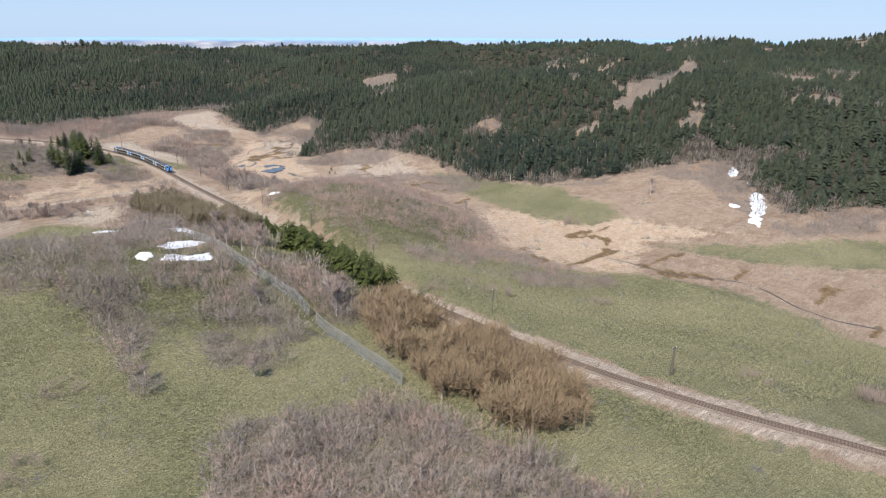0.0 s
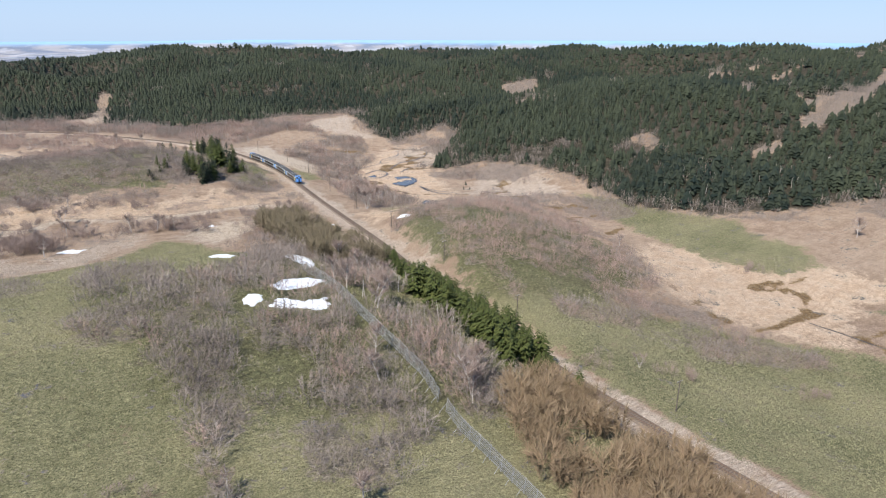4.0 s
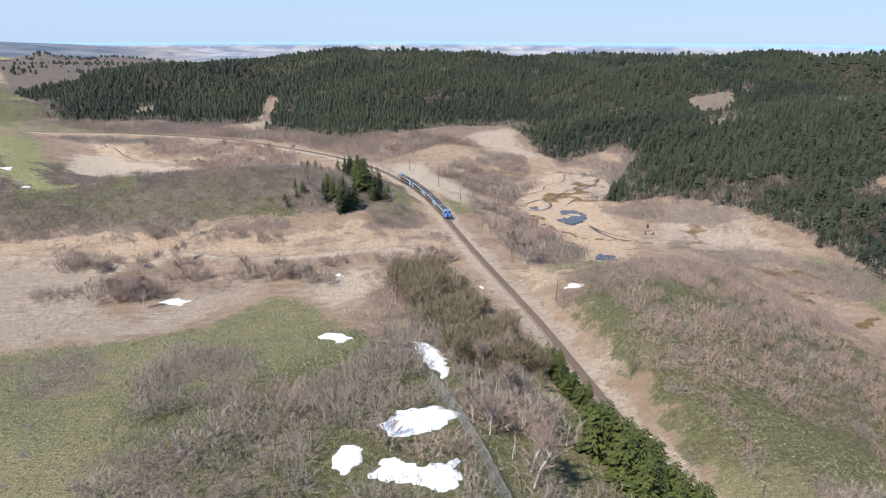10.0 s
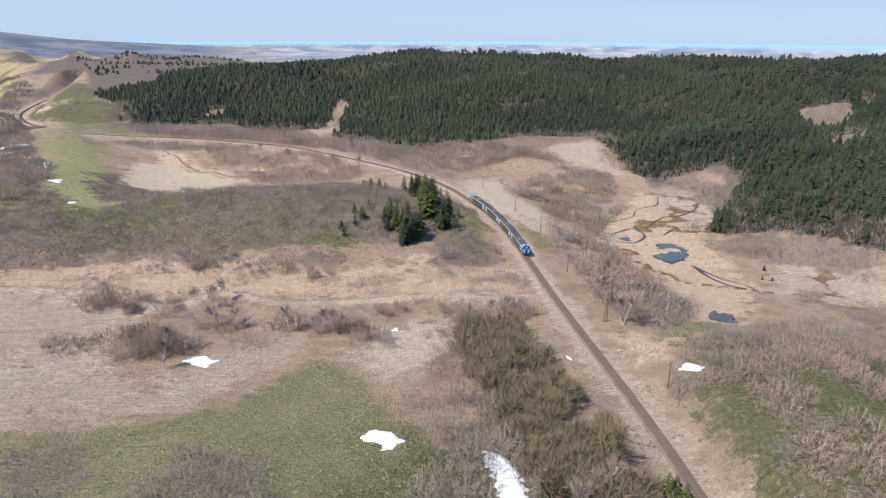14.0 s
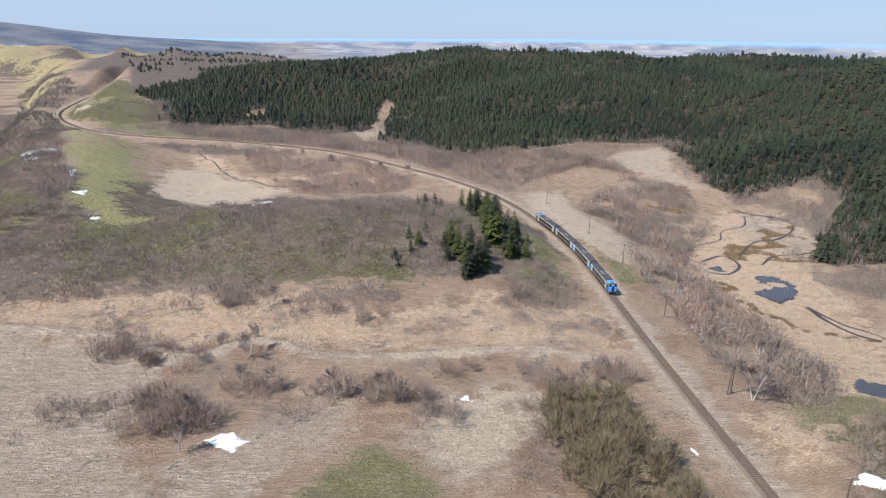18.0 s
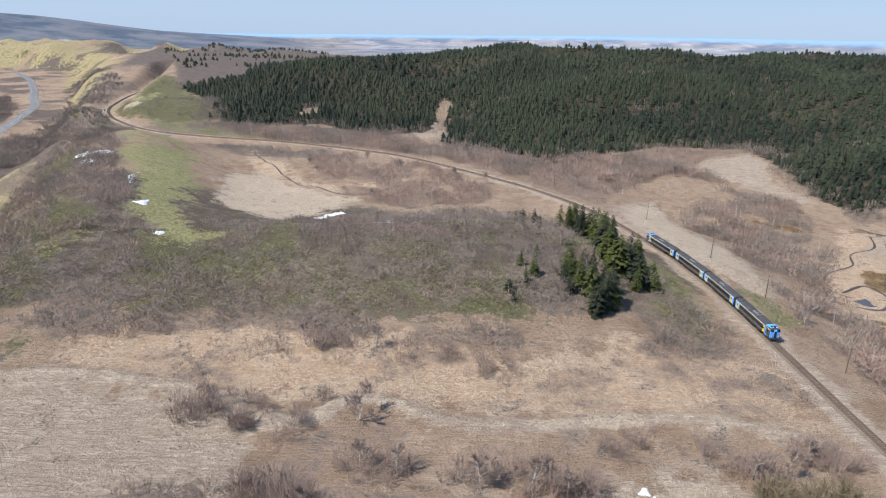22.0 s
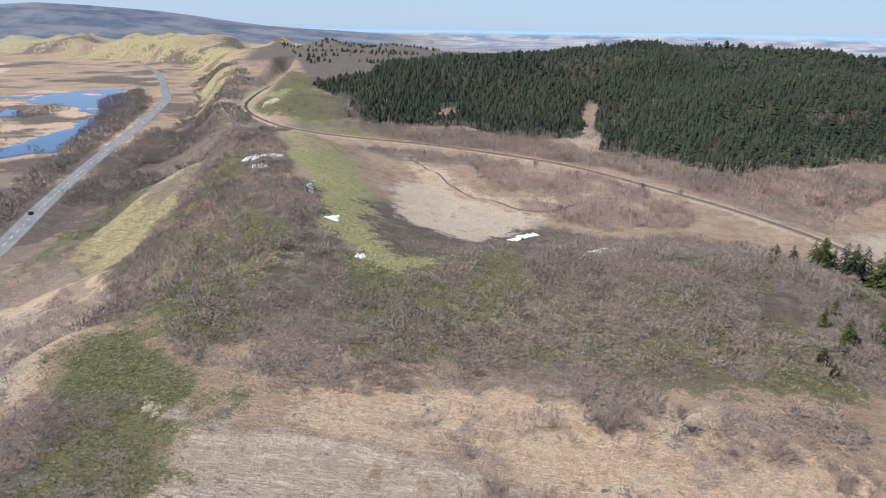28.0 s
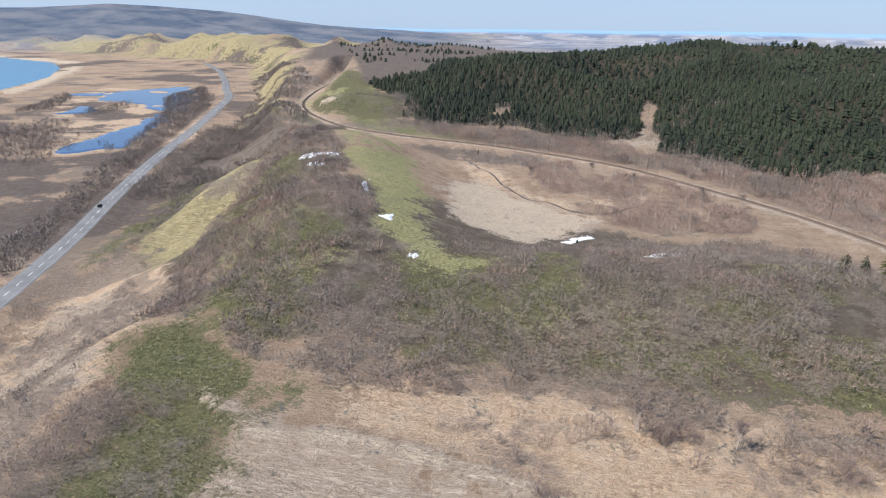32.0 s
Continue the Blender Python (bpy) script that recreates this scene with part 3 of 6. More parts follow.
def snow_material():
    m = Mat("old_snow", 0.6, 0, 0.3)
    c = m.mix(m.noise(1.4, detail=5), (0.56, 0.58, 0.60), (0.74, 0.76, 0.78))
    m.colour(m.mix(m.noise(0.5, detail=4, lo=0.62, hi=0.78), c, (0.42, 0.38, 0.33)))
    m.bump(m.noise(0.8, detail=5), 0.5, 0.15)
    return m.m


def water_material(name, deep, shine=0.06):
    m = Mat(name, shine, 0, 0.5)
    m.colour(deep)
    m.bump(m.noise(1.5, detail=3), 0.08, 0.05)
    return m.m


def ballast_material():
    m = Mat("ballast_stone", 0.95, 0, 0.1)
    c = m.mix(m.noise(0.10, detail=2, lo=0.35, hi=0.65), (0.110, 0.086, 0.068), (0.270, 0.220, 0.175))
    c = m.mix(m.maths("MULTIPLY", m.noise(5, detail=4), 0.5), c, (0.125, 0.092, 0.070))
    m.colour(c)
    m.bump(m.noise(0.10, detail=2), 0.8, 0.06)
    return m.m


def asphalt_material():
    m = Mat("worn_asphalt", 0.9, 0, 0.2)
    c = m.mix(m.noise(0.25, detail=4), (0.115, 0.115, 0.118), (0.16, 0.16, 0.16))
    m.colour(m.mix(m.maths("MULTIPLY", m.noise(9, detail=5), 0.6), c, (0.23, 0.226, 0.22)))
    return m.m


GLASS, NET, SNOW, BALLAST, ASPHALT = glass_dark(), net_material(), snow_material(), ballast_material(), asphalt_material()
POOL = water_material("marsh_water", (0.055, 0.052, 0.050), 0.12)
LAGOON = water_material("lagoon_water", (0.03, 0.075, 0.16), 0.10)
WET = water_material("wet_mud", (0.050, 0.034, 0.022), 0.35)
SEAWATER = water_material("sea_water", (0.045, 0.16, 0.26), 0.22)

# ---- mesh helpers ----
def mesh_of(name, verts, faces, material=None, smooth_=False):
    """A mesh from arrays; faces all have the same number of corners."""
    verts, faces = np.asarray(verts, np.float32), np.asarray(faces, np.int32)
    me = bpy.data.meshes.new(name)
    n, k = faces.shape
    me.vertices.add(len(verts))
    me.vertices.foreach_set("co", verts.ravel())
    me.loops.add(n * k)
    me.loops.foreach_set("vertex_index", faces.ravel())
    me.polygons.add(n)
    me.polygons.foreach_set("loop_start", np.arange(0, n * k, k, dtype=np.int32))
    me.polygons.foreach_set("use_smooth", np.full(n, smooth_, bool))
    me.update(calc_edges=True)
    if material:
        me.materials.append(material)
    return me


def with_values(me, name, values):
    a = me.attributes.new(name, "FLOAT", "POINT")
    a.data.foreach_set("value", np.asarray(values, np.float32))
    return me


def part(name, data, material, parent, label=""):
    """Links a bmesh or a mesh as one object under a thing or a part."""
    if isinstance(data, bmesh.types.BMesh):
        me = bpy.data.meshes.new(name)
        bmesh.ops.recalc_face_normals(data, faces=data.faces)
        data.to_mesh(me)
        data.free()
        data = me
    if material and not data.materials:
        data.materials.append(material)
    ob = new(name, data)
    ob.parent = parent
    if label:
        ob["label"] = label
    return ob


def thing(name, label, category, group="", at=None, kind=""):
    ob = new(name)
    if at is not None:
        ob.matrix_world = at
    return tagged(ob, label, category, group, kind)


def box(size, at=(0, 0, 0), bevel=0.0, turn=None, bm=None):
    out = bm or bmesh.new()
    r = bmesh.ops.create_cube(out, size=1.0)
    v = r["verts"]
    bmesh.ops.scale(out, vec=size, verts=v)
    if turn is not None:
        bmesh.ops.transform(out, matrix=turn, verts=v)
    bmesh.ops.translate(out, vec=at, verts=v)
    if bevel:
        edges = list({e for q in v for e in q.link_edges})
        bmesh.ops.bevel(out, geom=edges, offset=bevel, segments=2, affect="EDGES", profile=0.6)
    return out


def rod(a, b, r0, r1=None, sides=8, bm=None):
    out = bm or bmesh.new()
    a, b = Vector(a), Vector(b)
    d = b - a
    m = Matrix.Translation((a + b) / 2) @ d.to_track_quat("Z", "Y").to_matrix().to_4x4()
    bmesh.ops.create_cone(out, cap_ends=True, segments=sides, radius1=r0, radius2=r0 if r1 is None else r1, depth=d.length, matrix=m)
    return out


def ground_at(x, y):
    return float(height(np.array([x]), np.array([y]))[0])


# ---- what grows where (plan outlines) ----
COVER = {
    "green": [
        [(-260, -300), (160, -300), (124, 20), (106, 76), (98, 130), (96, 170), (84, 215), (60, 225), (54, 240), (46, 252), (41, 268), (36, 280), (28, 284), (21, 277), (14, 262), (-5, 252), (-40, 250), (-90, 236), (-120, 150)],
        [(106, 196), (124, 196), (150, 176), (168, 164), (200, 128), (212, 98), (204, 44), (190, -40), (140, -20), (114, 78), (106, 130)],
        [(243, 316), (230, 270), (226, 236), (226, 205), (231, 180), (250, 176), (262, 190), (258, 215), (270, 229), (256, 262), (252, 292)],
        [(232, 146), (240, 104), (262, 72), (292, 70), (282, 92), (256, 112)],
        [(118, 286), (140, 292), (150, 300), (140, 306), (120, 300)],
        [(105, 370), (116, 376), (118, 396), (108, 402)], [(70, 372), (86, 362), (92, 400), (84, 420)],
        [(-150, 400), (-130, 396), (-128, 440), (-150, 470), (-160, 450)],
        [(-190, 690), (-150, 676), (-100, 668), (-90, 690), (-150, 715), (-200, 745), (-230, 740)],
        [(-262, 740), (-240, 716), (-215, 690), (-235, 690), (-262, 712)],
    ],
    "dark_sasa": [[(-262, 745), (-200, 722), (-150, 740), (-178, 760), (-200, 830), (-235, 875), (-290, 980), (-320, 1010), (-292, 860)],
        [(-134, 386), (-139, 415), (-117, 409), (-107, 413), (-106, 398), (-110, 386), (-119, 379), (-129, 375)], [(-82, 366), (-75, 376), (-62, 385), (-34, 387), (-14, 381), (-9, 372), (-34, 368), (-59, 367)], [(-285, 603), (-270, 544), (-253, 497), (-245, 468), (-234, 454), (-231, 476), (-255, 528)],
        [(108, 184), (124, 172), (150, 176), (176, 190), (192, 226), (188, 262), (168, 290), (140, 296), (122, 282), (110, 246)], [(20, 150), (60, 128), (84, 134), (84, 200), (74, 240), (52, 240), (22, 214), (4, 206)],
        [(-232, 486), (-250, 505), (-266, 540), (-276, 600), (-262, 620), (-250, 570), (-240, 530)], [(-100, 384), (-60, 372), (0, 362), (60, 366), (92, 350), (90, 400), (60, 430), (0, 450), (-60, 440), (-96, 410)],
        [(-130, 376), (-104, 380), (-104, 420), (-130, 440), (-150, 430), (-142, 396)], [(-148, 366), (-128, 374), (-112, 362), (-90, 357), (-72, 358), (-93, 348), (-97, 338), (-94, 328), (-92, 300), (-112, 296), (-124, 318), (-126, 340)],
        [(-112, 366), (-92, 374), (-104, 398), (-128, 400), (-140, 384)], [(-176, 440), (-150, 440), (-150, 500), (-176, 540), (-190, 500)]],
    "lime": [
        [(-162, 557), (-178, 640), (-158, 620), (-116, 547), (-99, 499), (-84, 445), (-70, 423), (-57, 419), (-60, 404), (-72, 403), (-86, 417), (-94, 422), (-116, 473), (-135, 499)],
        [(-115, 404), (-103, 418), (-104, 398), (-118, 390)],
        [(-56, 388), (-44, 394), (-30, 391), (-42, 382)],
        [(-296, 860), (-276, 820), (-262, 850), (-280, 900)], [(-250, 950), (-232, 905), (-246, 880), (-268, 930)],
    ],
    "pale": [
        [(-138, 324), (-142, 341), (-148, 362), (-182, 424), (-206, 436), (-216, 420), (-196, 380), (-160, 336)],
        [(166, 598), (192, 626), (226, 650), (218, 609), (206, 572), (212, 535), (196, 537), (184, 566)],
        [(-100, 344), (-72, 338), (-41, 332), (-24, 322), (-22, 300), (-16, 280), (-6, 262), (-30, 256), (-80, 262), (-110, 300)], [(24, 300), (12, 276), (-2, 258), (-16, 254), (-8, 276), (4, 292), (16, 306)],
        [(33, 290), (43, 307), (62, 310), (69, 302), (62, 288), (54, 274), (42, 270)],
        [(106, 405), (100, 440), (90, 480), (100, 520), (126, 534), (122, 500), (134, 456), (126, 410), (116, 386)],
        [(-96, 515), (-89, 548), (-68, 536), (-40, 513), (-22, 507), (-31, 489), (-50, 470), (-72, 478)],
        [(-94, 336), (-78, 341), (-66, 338), (-46, 330), (-60, 300), (-90, 310)],
        [(108, 148), (122, 152), (126, 166), (112, 172)], [(104, 222), (114, 214), (122, 226), (112, 240)],
        [(200, 430), (240, 440), (250, 480), (215, 500), (196, 470)], [(-30, 690), (8, 690), (28, 668), (50, 690), (14, 720), (6, 770), (-2, 730)],
        [(190, 345), (215, 380), (240, 400), (250, 360), (240, 320), (205, 320)],
    ],
    "orange": [
        [(-84, 358), (-62, 372), (-23, 362), (16, 356), (30, 345), (59, 360), (74, 368), (92, 346), (90, 325), (73, 326), (41, 327), (-4, 331), (-42, 335), (-73, 341)],
        [(150, 425), (205, 500), (246, 486), (212, 430), (194, 388), (188, 350), (150, 300), (112, 272), (106, 290), (130, 300), (150, 340), (152, 390)],
        [(196, 130), (230, 150), (260, 130), (250, 180), (222, 235), (200, 220), (176, 180)],
        [(-106, 617), (-79, 571), (-64, 541), (-37, 523), (-5, 549), (-6, 526), (-22, 507), (-46, 513), (-66, 528), (-89, 558)],
        [(-225, 480), (-196, 452), (-170, 420), (-140, 358), (-132, 316), (-150, 300), (-190, 330), (-215, 400), (-228, 440)],
        [(-420, 640), (-360, 740), (-430, 860), (-560, 1060), (-700, 1060), (-640, 900), (-520, 760)],
    ],
    "yellow": [
        [(-196, 566), (-190, 548), (-190, 512), (-186, 470), (-200, 450), (-216, 462), (-226, 480), (-232, 510), (-232, 535), (-222, 556), (-208, 568)],
        [(-640, 1560), (-900, 1660), (-1400, 1760), (-2400, 1850), (-2400, 2100), (-900, 1900), (-560, 1700)],
        [(-300, 850), (-262, 790), (-270, 770), (-300, 830)], [(-140, 361), (-138, 368), (-131, 371), (-127, 367), (-129, 359), (-131, 352)],
        [(-1400, 1700), (-1420, 1960), (-1100, 2080), (-860, 1900), (-590, 1450), (-760, 1570), (-1000, 1630), (-1220, 1620)],
    ],
    "sand": [[(-780, 960), (-840, 1080), (-990, 1320), (-1100, 1420), (-1400, 1500), (-1300, 1540), (-1060, 1450), (-940, 1300), (-800, 1060), (-740, 940)],
             [(-252, 758), (-243, 752), (-238, 766), (-246, 776)],
             [(108, 408), (103, 440), (95, 478), (103, 514), (122, 526), (119, 500), (130, 456), (123, 414), (115, 394)],
             [(-94, 538), (-82, 549), (-63, 527), (-44, 511), (-24, 512), (-36, 488), (-53, 455), (-72, 465), (-85, 476)], [(37, 292), (45, 304), (60, 307), (65, 300), (59, 288), (52, 278), (44, 275)]],
    "heath": [[(-150, 1300), (-215, 945), (-262, 905), (-300, 1000), (-420, 1300), (-540, 1500), (-560, 1900), (200, 2400), (600, 1900)]],
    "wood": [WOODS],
}


def cover(x, y, z):
    """Share of each ground cover at plan places."""
    out = {}
    for name, outlines in COVER.items():
        v = np.zeros(np.shape(x))
        for o in outlines:
            (ax, ay), (bx, by) = np.min(o, 0), np.max(o, 0)
            near = (x > ax - 16) & (x < bx + 16) & (y > ay - 16) & (y < by + 16)
            if near.any():
                v[near] = np.maximum(v[near], np.clip(0.5 + inside(x[near], y[near], o) / (14.0 if name in ("pale", "orange", "dark_sasa", "lime", "yellow") else 9.0), 0, 1))
        out[name] = v
    # turf breaks up into patches
    out["lime"] = out["lime"] * np.clip(0.78 + 0.75 * rough(x, y, 15, 35, 3), 0, 1)
    out["dark_sasa"] = out["dark_sasa"] * np.where((x > -104) & (x < 96) & (y > 340) & (y < 460), np.clip(0.52 + 0.9 * rough(x, y, 22, 36, 3), 0, 1), 1.0)
    t, _ = off_line(x, y, TRACK[::2])
    line = 1 - smooth(3.0, 7.0, t + 2.6 * rough(x, y, 9, 31, 2))
    rim, _ = off_line(x, y, BANK)
    out["pale"] = np.maximum(np.maximum(out["pale"], 0.95 * line), 1 - smooth(1.5, 4.0, rim))
    for k in ("green", "lime", "dark_sasa", "orange"):
        out[k] = out[k] * (1 - line)
    # scrub floor on the slopes and hills
    bx, fx = np.interp(y, BRINK_Y, BRINK_X), np.interp(y, FOOT_Y, FOOT_X)
    slope = smooth(-0.15, 0.1, (x - fx) / np.maximum(bx - fx, 12)) * (1 - smooth(0.9, 1.3, (x - fx) / np.maximum(bx - fx, 12)))
    mid = hill(x, y, 10, 415, 70, 36, 1) + hill(x, y, -80, 440, 60, 40, 1) + hill(x, y, 150, 240, 30, 44, 0.9) + hill(x, y, 66, 190, 12, 45, 0.7)
    out["litter"] = np.clip(np.maximum(slope * (y > 380) * (y < 1300), smooth(0.25, 0.6, mid)), 0, 1) * (1 - 0.7 * out["orange"])
    out["sand"] = np.maximum(out["sand"], (1 - smooth(0.7, 2.6, rim)) * (0.75 + 0.5 * rough(x, y, 20, 33, 2)))
    thick, ruddy = np.zeros(np.shape(x)), np.zeros(np.shape(x))
    coast = (x < -150) * (y > 420) * (y < 1700)
    thick = np.maximum(thick, coast * 0.85 * smooth(0.12, 0.30, rough(x, y, 26, 63, 3)))
    for i, (o, gap, tall, clump, reddish, kind_) in enumerate(SCRUB):
        (ax, ay), (cx, cy) = np.min(o, 0), np.max(o, 0)
        near = (x > ax - 8) & (x < cx + 8) & (y > ay - 8) & (y < cy + 8)
        if near.any():
            u, v = x[near], y[near]
            w = smooth(-4, 4, inside(u, v, o)) * (smooth(clump - 0.65, clump - 0.05, rough(u, v, 14, 200 + i, 2)) if clump else 1.0) * min(1.0, 2.9 / gap) ** 1.6
            thick[near] = np.maximum(thick[near], w)
            ruddy[near] = np.maximum(ruddy[near], w * max(reddish, 0.0))
    out["thicket"], out["ruddy"] = thick * (1 - 0.58 * out["dark_sasa"]) * (1 - line) * (1 - smooth(0.2, 0.8, out["lime"])), ruddy
    for o in OPEN:
        (ax, ay), (cx, cy) = np.min(o, 0), np.max(o, 0)
        near = (x > ax - 16) & (x < cx + 16) & (y > ay - 16) & (y < cy + 16)
        if near.any():
            clear = smooth(-5, 3, inside(x[near], y[near], o))
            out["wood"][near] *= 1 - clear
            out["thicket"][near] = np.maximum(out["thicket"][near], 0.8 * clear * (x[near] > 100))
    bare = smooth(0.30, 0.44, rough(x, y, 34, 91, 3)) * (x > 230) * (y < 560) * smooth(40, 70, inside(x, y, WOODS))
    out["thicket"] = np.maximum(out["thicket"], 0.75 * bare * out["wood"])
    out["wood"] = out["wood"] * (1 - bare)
    high = smooth(-20, -12, z)
    out["heath"] = np.maximum(out["heath"], smooth(1000, 1250, y) * high * (1 - out["yellow"]))
    flat_ = (1 - high) * (x < -150)
    out["heath"] = np.maximum(out["heath"], flat_ * 0.9 * smooth(0.02, 0.3, rough(x, y, 60, 43, 4)))
    out["yellow"] = out["yellow"] * np.maximum(smooth(-0.35, 0.15, rough(x * 0.5, y, 50, 45, 3) + 0.12), (y < 650) * smooth(-0.75, -0.15, rough(x * 0.5 + 0.4 * y, y, 24, 46, 2)))
    spur = np.abs(spurs(x, y))
    bluff = slope * smooth(690, 720, y) * (1 - smooth(1600, 1700, y))
    out["yellow"] = np.maximum(out["yellow"], bluff * smooth(0.24, 0.10, spur))
    out["thicket"] = out["thicket"] * (1 - bluff * smooth(0.30, 0.16, spur))
    out["litter"] = out["litter"] * (1 - bluff * smooth(0.30, 0.16, spur))
    out["heath"] = out["heath"] * (1 - bluff)
    out["dark_sasa"] = np.maximum(out["dark_sasa"], 0.8 * bluff * smooth(0.34, 0.24, spur) * smooth(0.12, 0.20, spur))
    far_cliff = (y > 1500) * (z > -22) * (z < 30) * (x < -540)
    out["yellow"] = np.where(far_cliff, np.maximum(smooth(-0.35, 0.05, rough(x, y * 0.5, 70, 50, 3)), 0.42), out["yellow"])
    out["heath"] = np.where(far_cliff, 0.8 * smooth(0.2, 0.45, rough(x, y, 70, 53, 3)), out["heath"])
    wet = smooth(-5.5, -7.6, z) * (x > 100) * (y < 520) * smooth(0.11, 0.03, np.abs(rough(x * 0.7 + 0.3 * y, y, 24, 41, 3)))
    out["mud"] = wet * 0.9 * (1 - np.clip(2 * out["green"], 0, 1))
    # masks for the haze-painted headland, sea rim and far fields
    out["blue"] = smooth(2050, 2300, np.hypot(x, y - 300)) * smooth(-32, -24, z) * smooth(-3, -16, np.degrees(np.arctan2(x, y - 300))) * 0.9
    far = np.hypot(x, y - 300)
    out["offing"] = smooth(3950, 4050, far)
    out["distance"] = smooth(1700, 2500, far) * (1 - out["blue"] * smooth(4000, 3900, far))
    return out


# ---- ground ----
def spread(lo, hi, step, reach_lo, reach_hi, grow_lo=1.045, grow_hi=1.045):
    mid = list(np.arange(lo, hi + step, step))
    a, s = [lo], step
    while a[-1] > reach_lo:
        s *= grow_lo
        a.append(a[-1] - s)
    b, s = [mid[-1]], step
    while b[-1] < reach_hi:
        s *= grow_hi
        b.append(b[-1] + s)
    return np.array(a[:0:-1] + mid + b[1:])


GX, GY = spread(-210, 280, 2.6, -4300, 4300, 1.02, 1.045), spread(30, 600, 2.6, -3000, 4650, 1.09, 1.017)
gx, gy = np.meshgrid(GX, GY)
gz = height(gx, gy)
ny, nx = gx.shape
index = np.arange(ny * nx).reshape(ny, nx)
quads = np.stack([index[:-1, :-1], index[:-1, 1:], index[1:, 1:], index[1:, :-1]], -1).reshape(-1, 4)
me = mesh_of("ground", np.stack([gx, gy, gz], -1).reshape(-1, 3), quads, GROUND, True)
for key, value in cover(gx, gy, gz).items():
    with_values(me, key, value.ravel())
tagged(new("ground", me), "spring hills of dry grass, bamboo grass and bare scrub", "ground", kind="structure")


def ribbon(name, line, half, top, skirt, material, lift=0.0, flat_z=None):
    """A band along a line with sloping shoulders."""
    p = np.asarray(line, float)
    d = np.gradient(p, axis=0)
    d /= np.linalg.norm(d, axis=1)[:, None]
    side = np.stack([d[:, 1], -d[:, 0]], -1)
    rows = []
    for off, drop in ((-half - skirt[0], -skirt[1]), (-half, 0), (half, 0), (half + skirt[0], -skirt[1])):
        q = p + side * off
        rows.append(np.column_stack([q, np.full(len(q), top + drop + lift)]))
    v = np.stack(rows, 1).reshape(-1, 3)
    i = np.arange(len(p) - 1)[:, None] * 4 + np.arange(3)[None]
    f = np.stack([i, i + 1, i + 5, i + 4], -1).reshape(-1, 4)
    return mesh_of(name, v, f, material, False)


# railway: ballast, two rails
railway = tagged(new("railway_bed", ribbon("railway_bed", spline(TRACK[::6], 3), 1.12, RAIL_TOP - 0.20, (0.45, 0.45), BALLAST)), "brown stone ballast of a single railway line", "railway", kind="structure")


def rail_mesh(offset):
    p = spline(TRACK[::6], 3)
    d = np.gradient(p, axis=0)
    d /= np.linalg.norm(d, axis=1)[:, None]
    p = p + np.stack([d[:, 1], -d[:, 0]], -1) * offset
    side = np.stack([d[:, 1], -d[:, 0]], -1)
    ring = [(-0.035, 0), (0.035, 0), (0.035, -0.04), (0.01, -0.05), (0.01, -0.12), (0.065, -0.15), (-0.065, -0.15), (-0.01, -0.12), (-0.01, -0.05), (-0.035, -0.04)]
    k = len(ring)
    v = np.stack([np.column_stack([p + side * a, np.full(len(p), RAIL_TOP + b)]) for a, b in ring], 1).reshape(-1, 3)
    i = np.arange(len(p) - 1)[:, None] * k + np.arange(k)[None]
    j = np.arange(len(p) - 1)[:, None] * k + (np.arange(k)[None] + 1) % k
    return mesh_of("rail", v, np.stack([i, j, j + k, i + k], -1).reshape(-1, 4), RUST)


for off in (-0.57, 0.57):
    part("rail", rail_mesh(off), RUST, railway)

# road on the coastal plain
road = tagged(new("road", ribbon("road", ROAD, 4.4, ROAD_TOP, (1.2, 0.5), ASPHALT)), "grey two-lane coast road with white dashes", "road", kind="structure")
dash_line = spline(ROAD, 1)
steps = np.concatenate([[0], np.cumsum(np.linalg.norm(np.diff(dash_line, axis=0), axis=1))])


def along(line, lengths, s):
    x, y = np.interp(s, lengths, line[:, 0]), np.interp(s, lengths, line[:, 1])
    x2, y2 = np.interp(s + 0.5, lengths, line[:, 0]), np.interp(s + 0.5, lengths, line[:, 1])
    return x, y, math.degrees(math.atan2(y2 - y, x2 - x))


dash_mesh = mesh_of("lane_dash", [(-2.5, -0.08, 0), (2.5, -0.08, 0), (2.5, 0.08, 0), (-2.5, 0.08, 0)], [(0, 1, 2, 3)], WHITE)
for s in np.arange(4, 720, 10):
    x, y, a = along(dash_line, steps, s)
    part("lane_dash", dash_mesh, WHITE, road).matrix_world = pose(x, y, ROAD_TOP + 0.006, 0, 0, a)
for off in (-3.4, 3.4):
    d = np.gradient(ROAD, axis=0)
    d /= np.linalg.norm(d, axis=1)[:, None]
    part("edge_line", ribbon("edge_line", ROAD + np.stack([d[:, 1], -d[:, 0]], -1) * off, 0.06, ROAD_TOP + 0.005, (0.001, 0.001), ZINC), ZINC, road, "worn pale edge line")

# sea and lagoons
sea = mesh_of("sea", [(-4800, -3000, SEA), (-700, -3000, SEA), (-700, 1640, SEA), (-4800, 1640, SEA)], [(0, 1, 2, 3)], SEAWATER)
tagged(new("sea", sea), "calm blue bay along the coastal plain", "sea", kind="structure")

# ---- sleepers under the rails ----
track_fine = spline(TRACK[::6], 1)
track_len = np.concatenate([[0], np.cumsum(np.linalg.norm(np.diff(track_fine, axis=0), axis=1))])


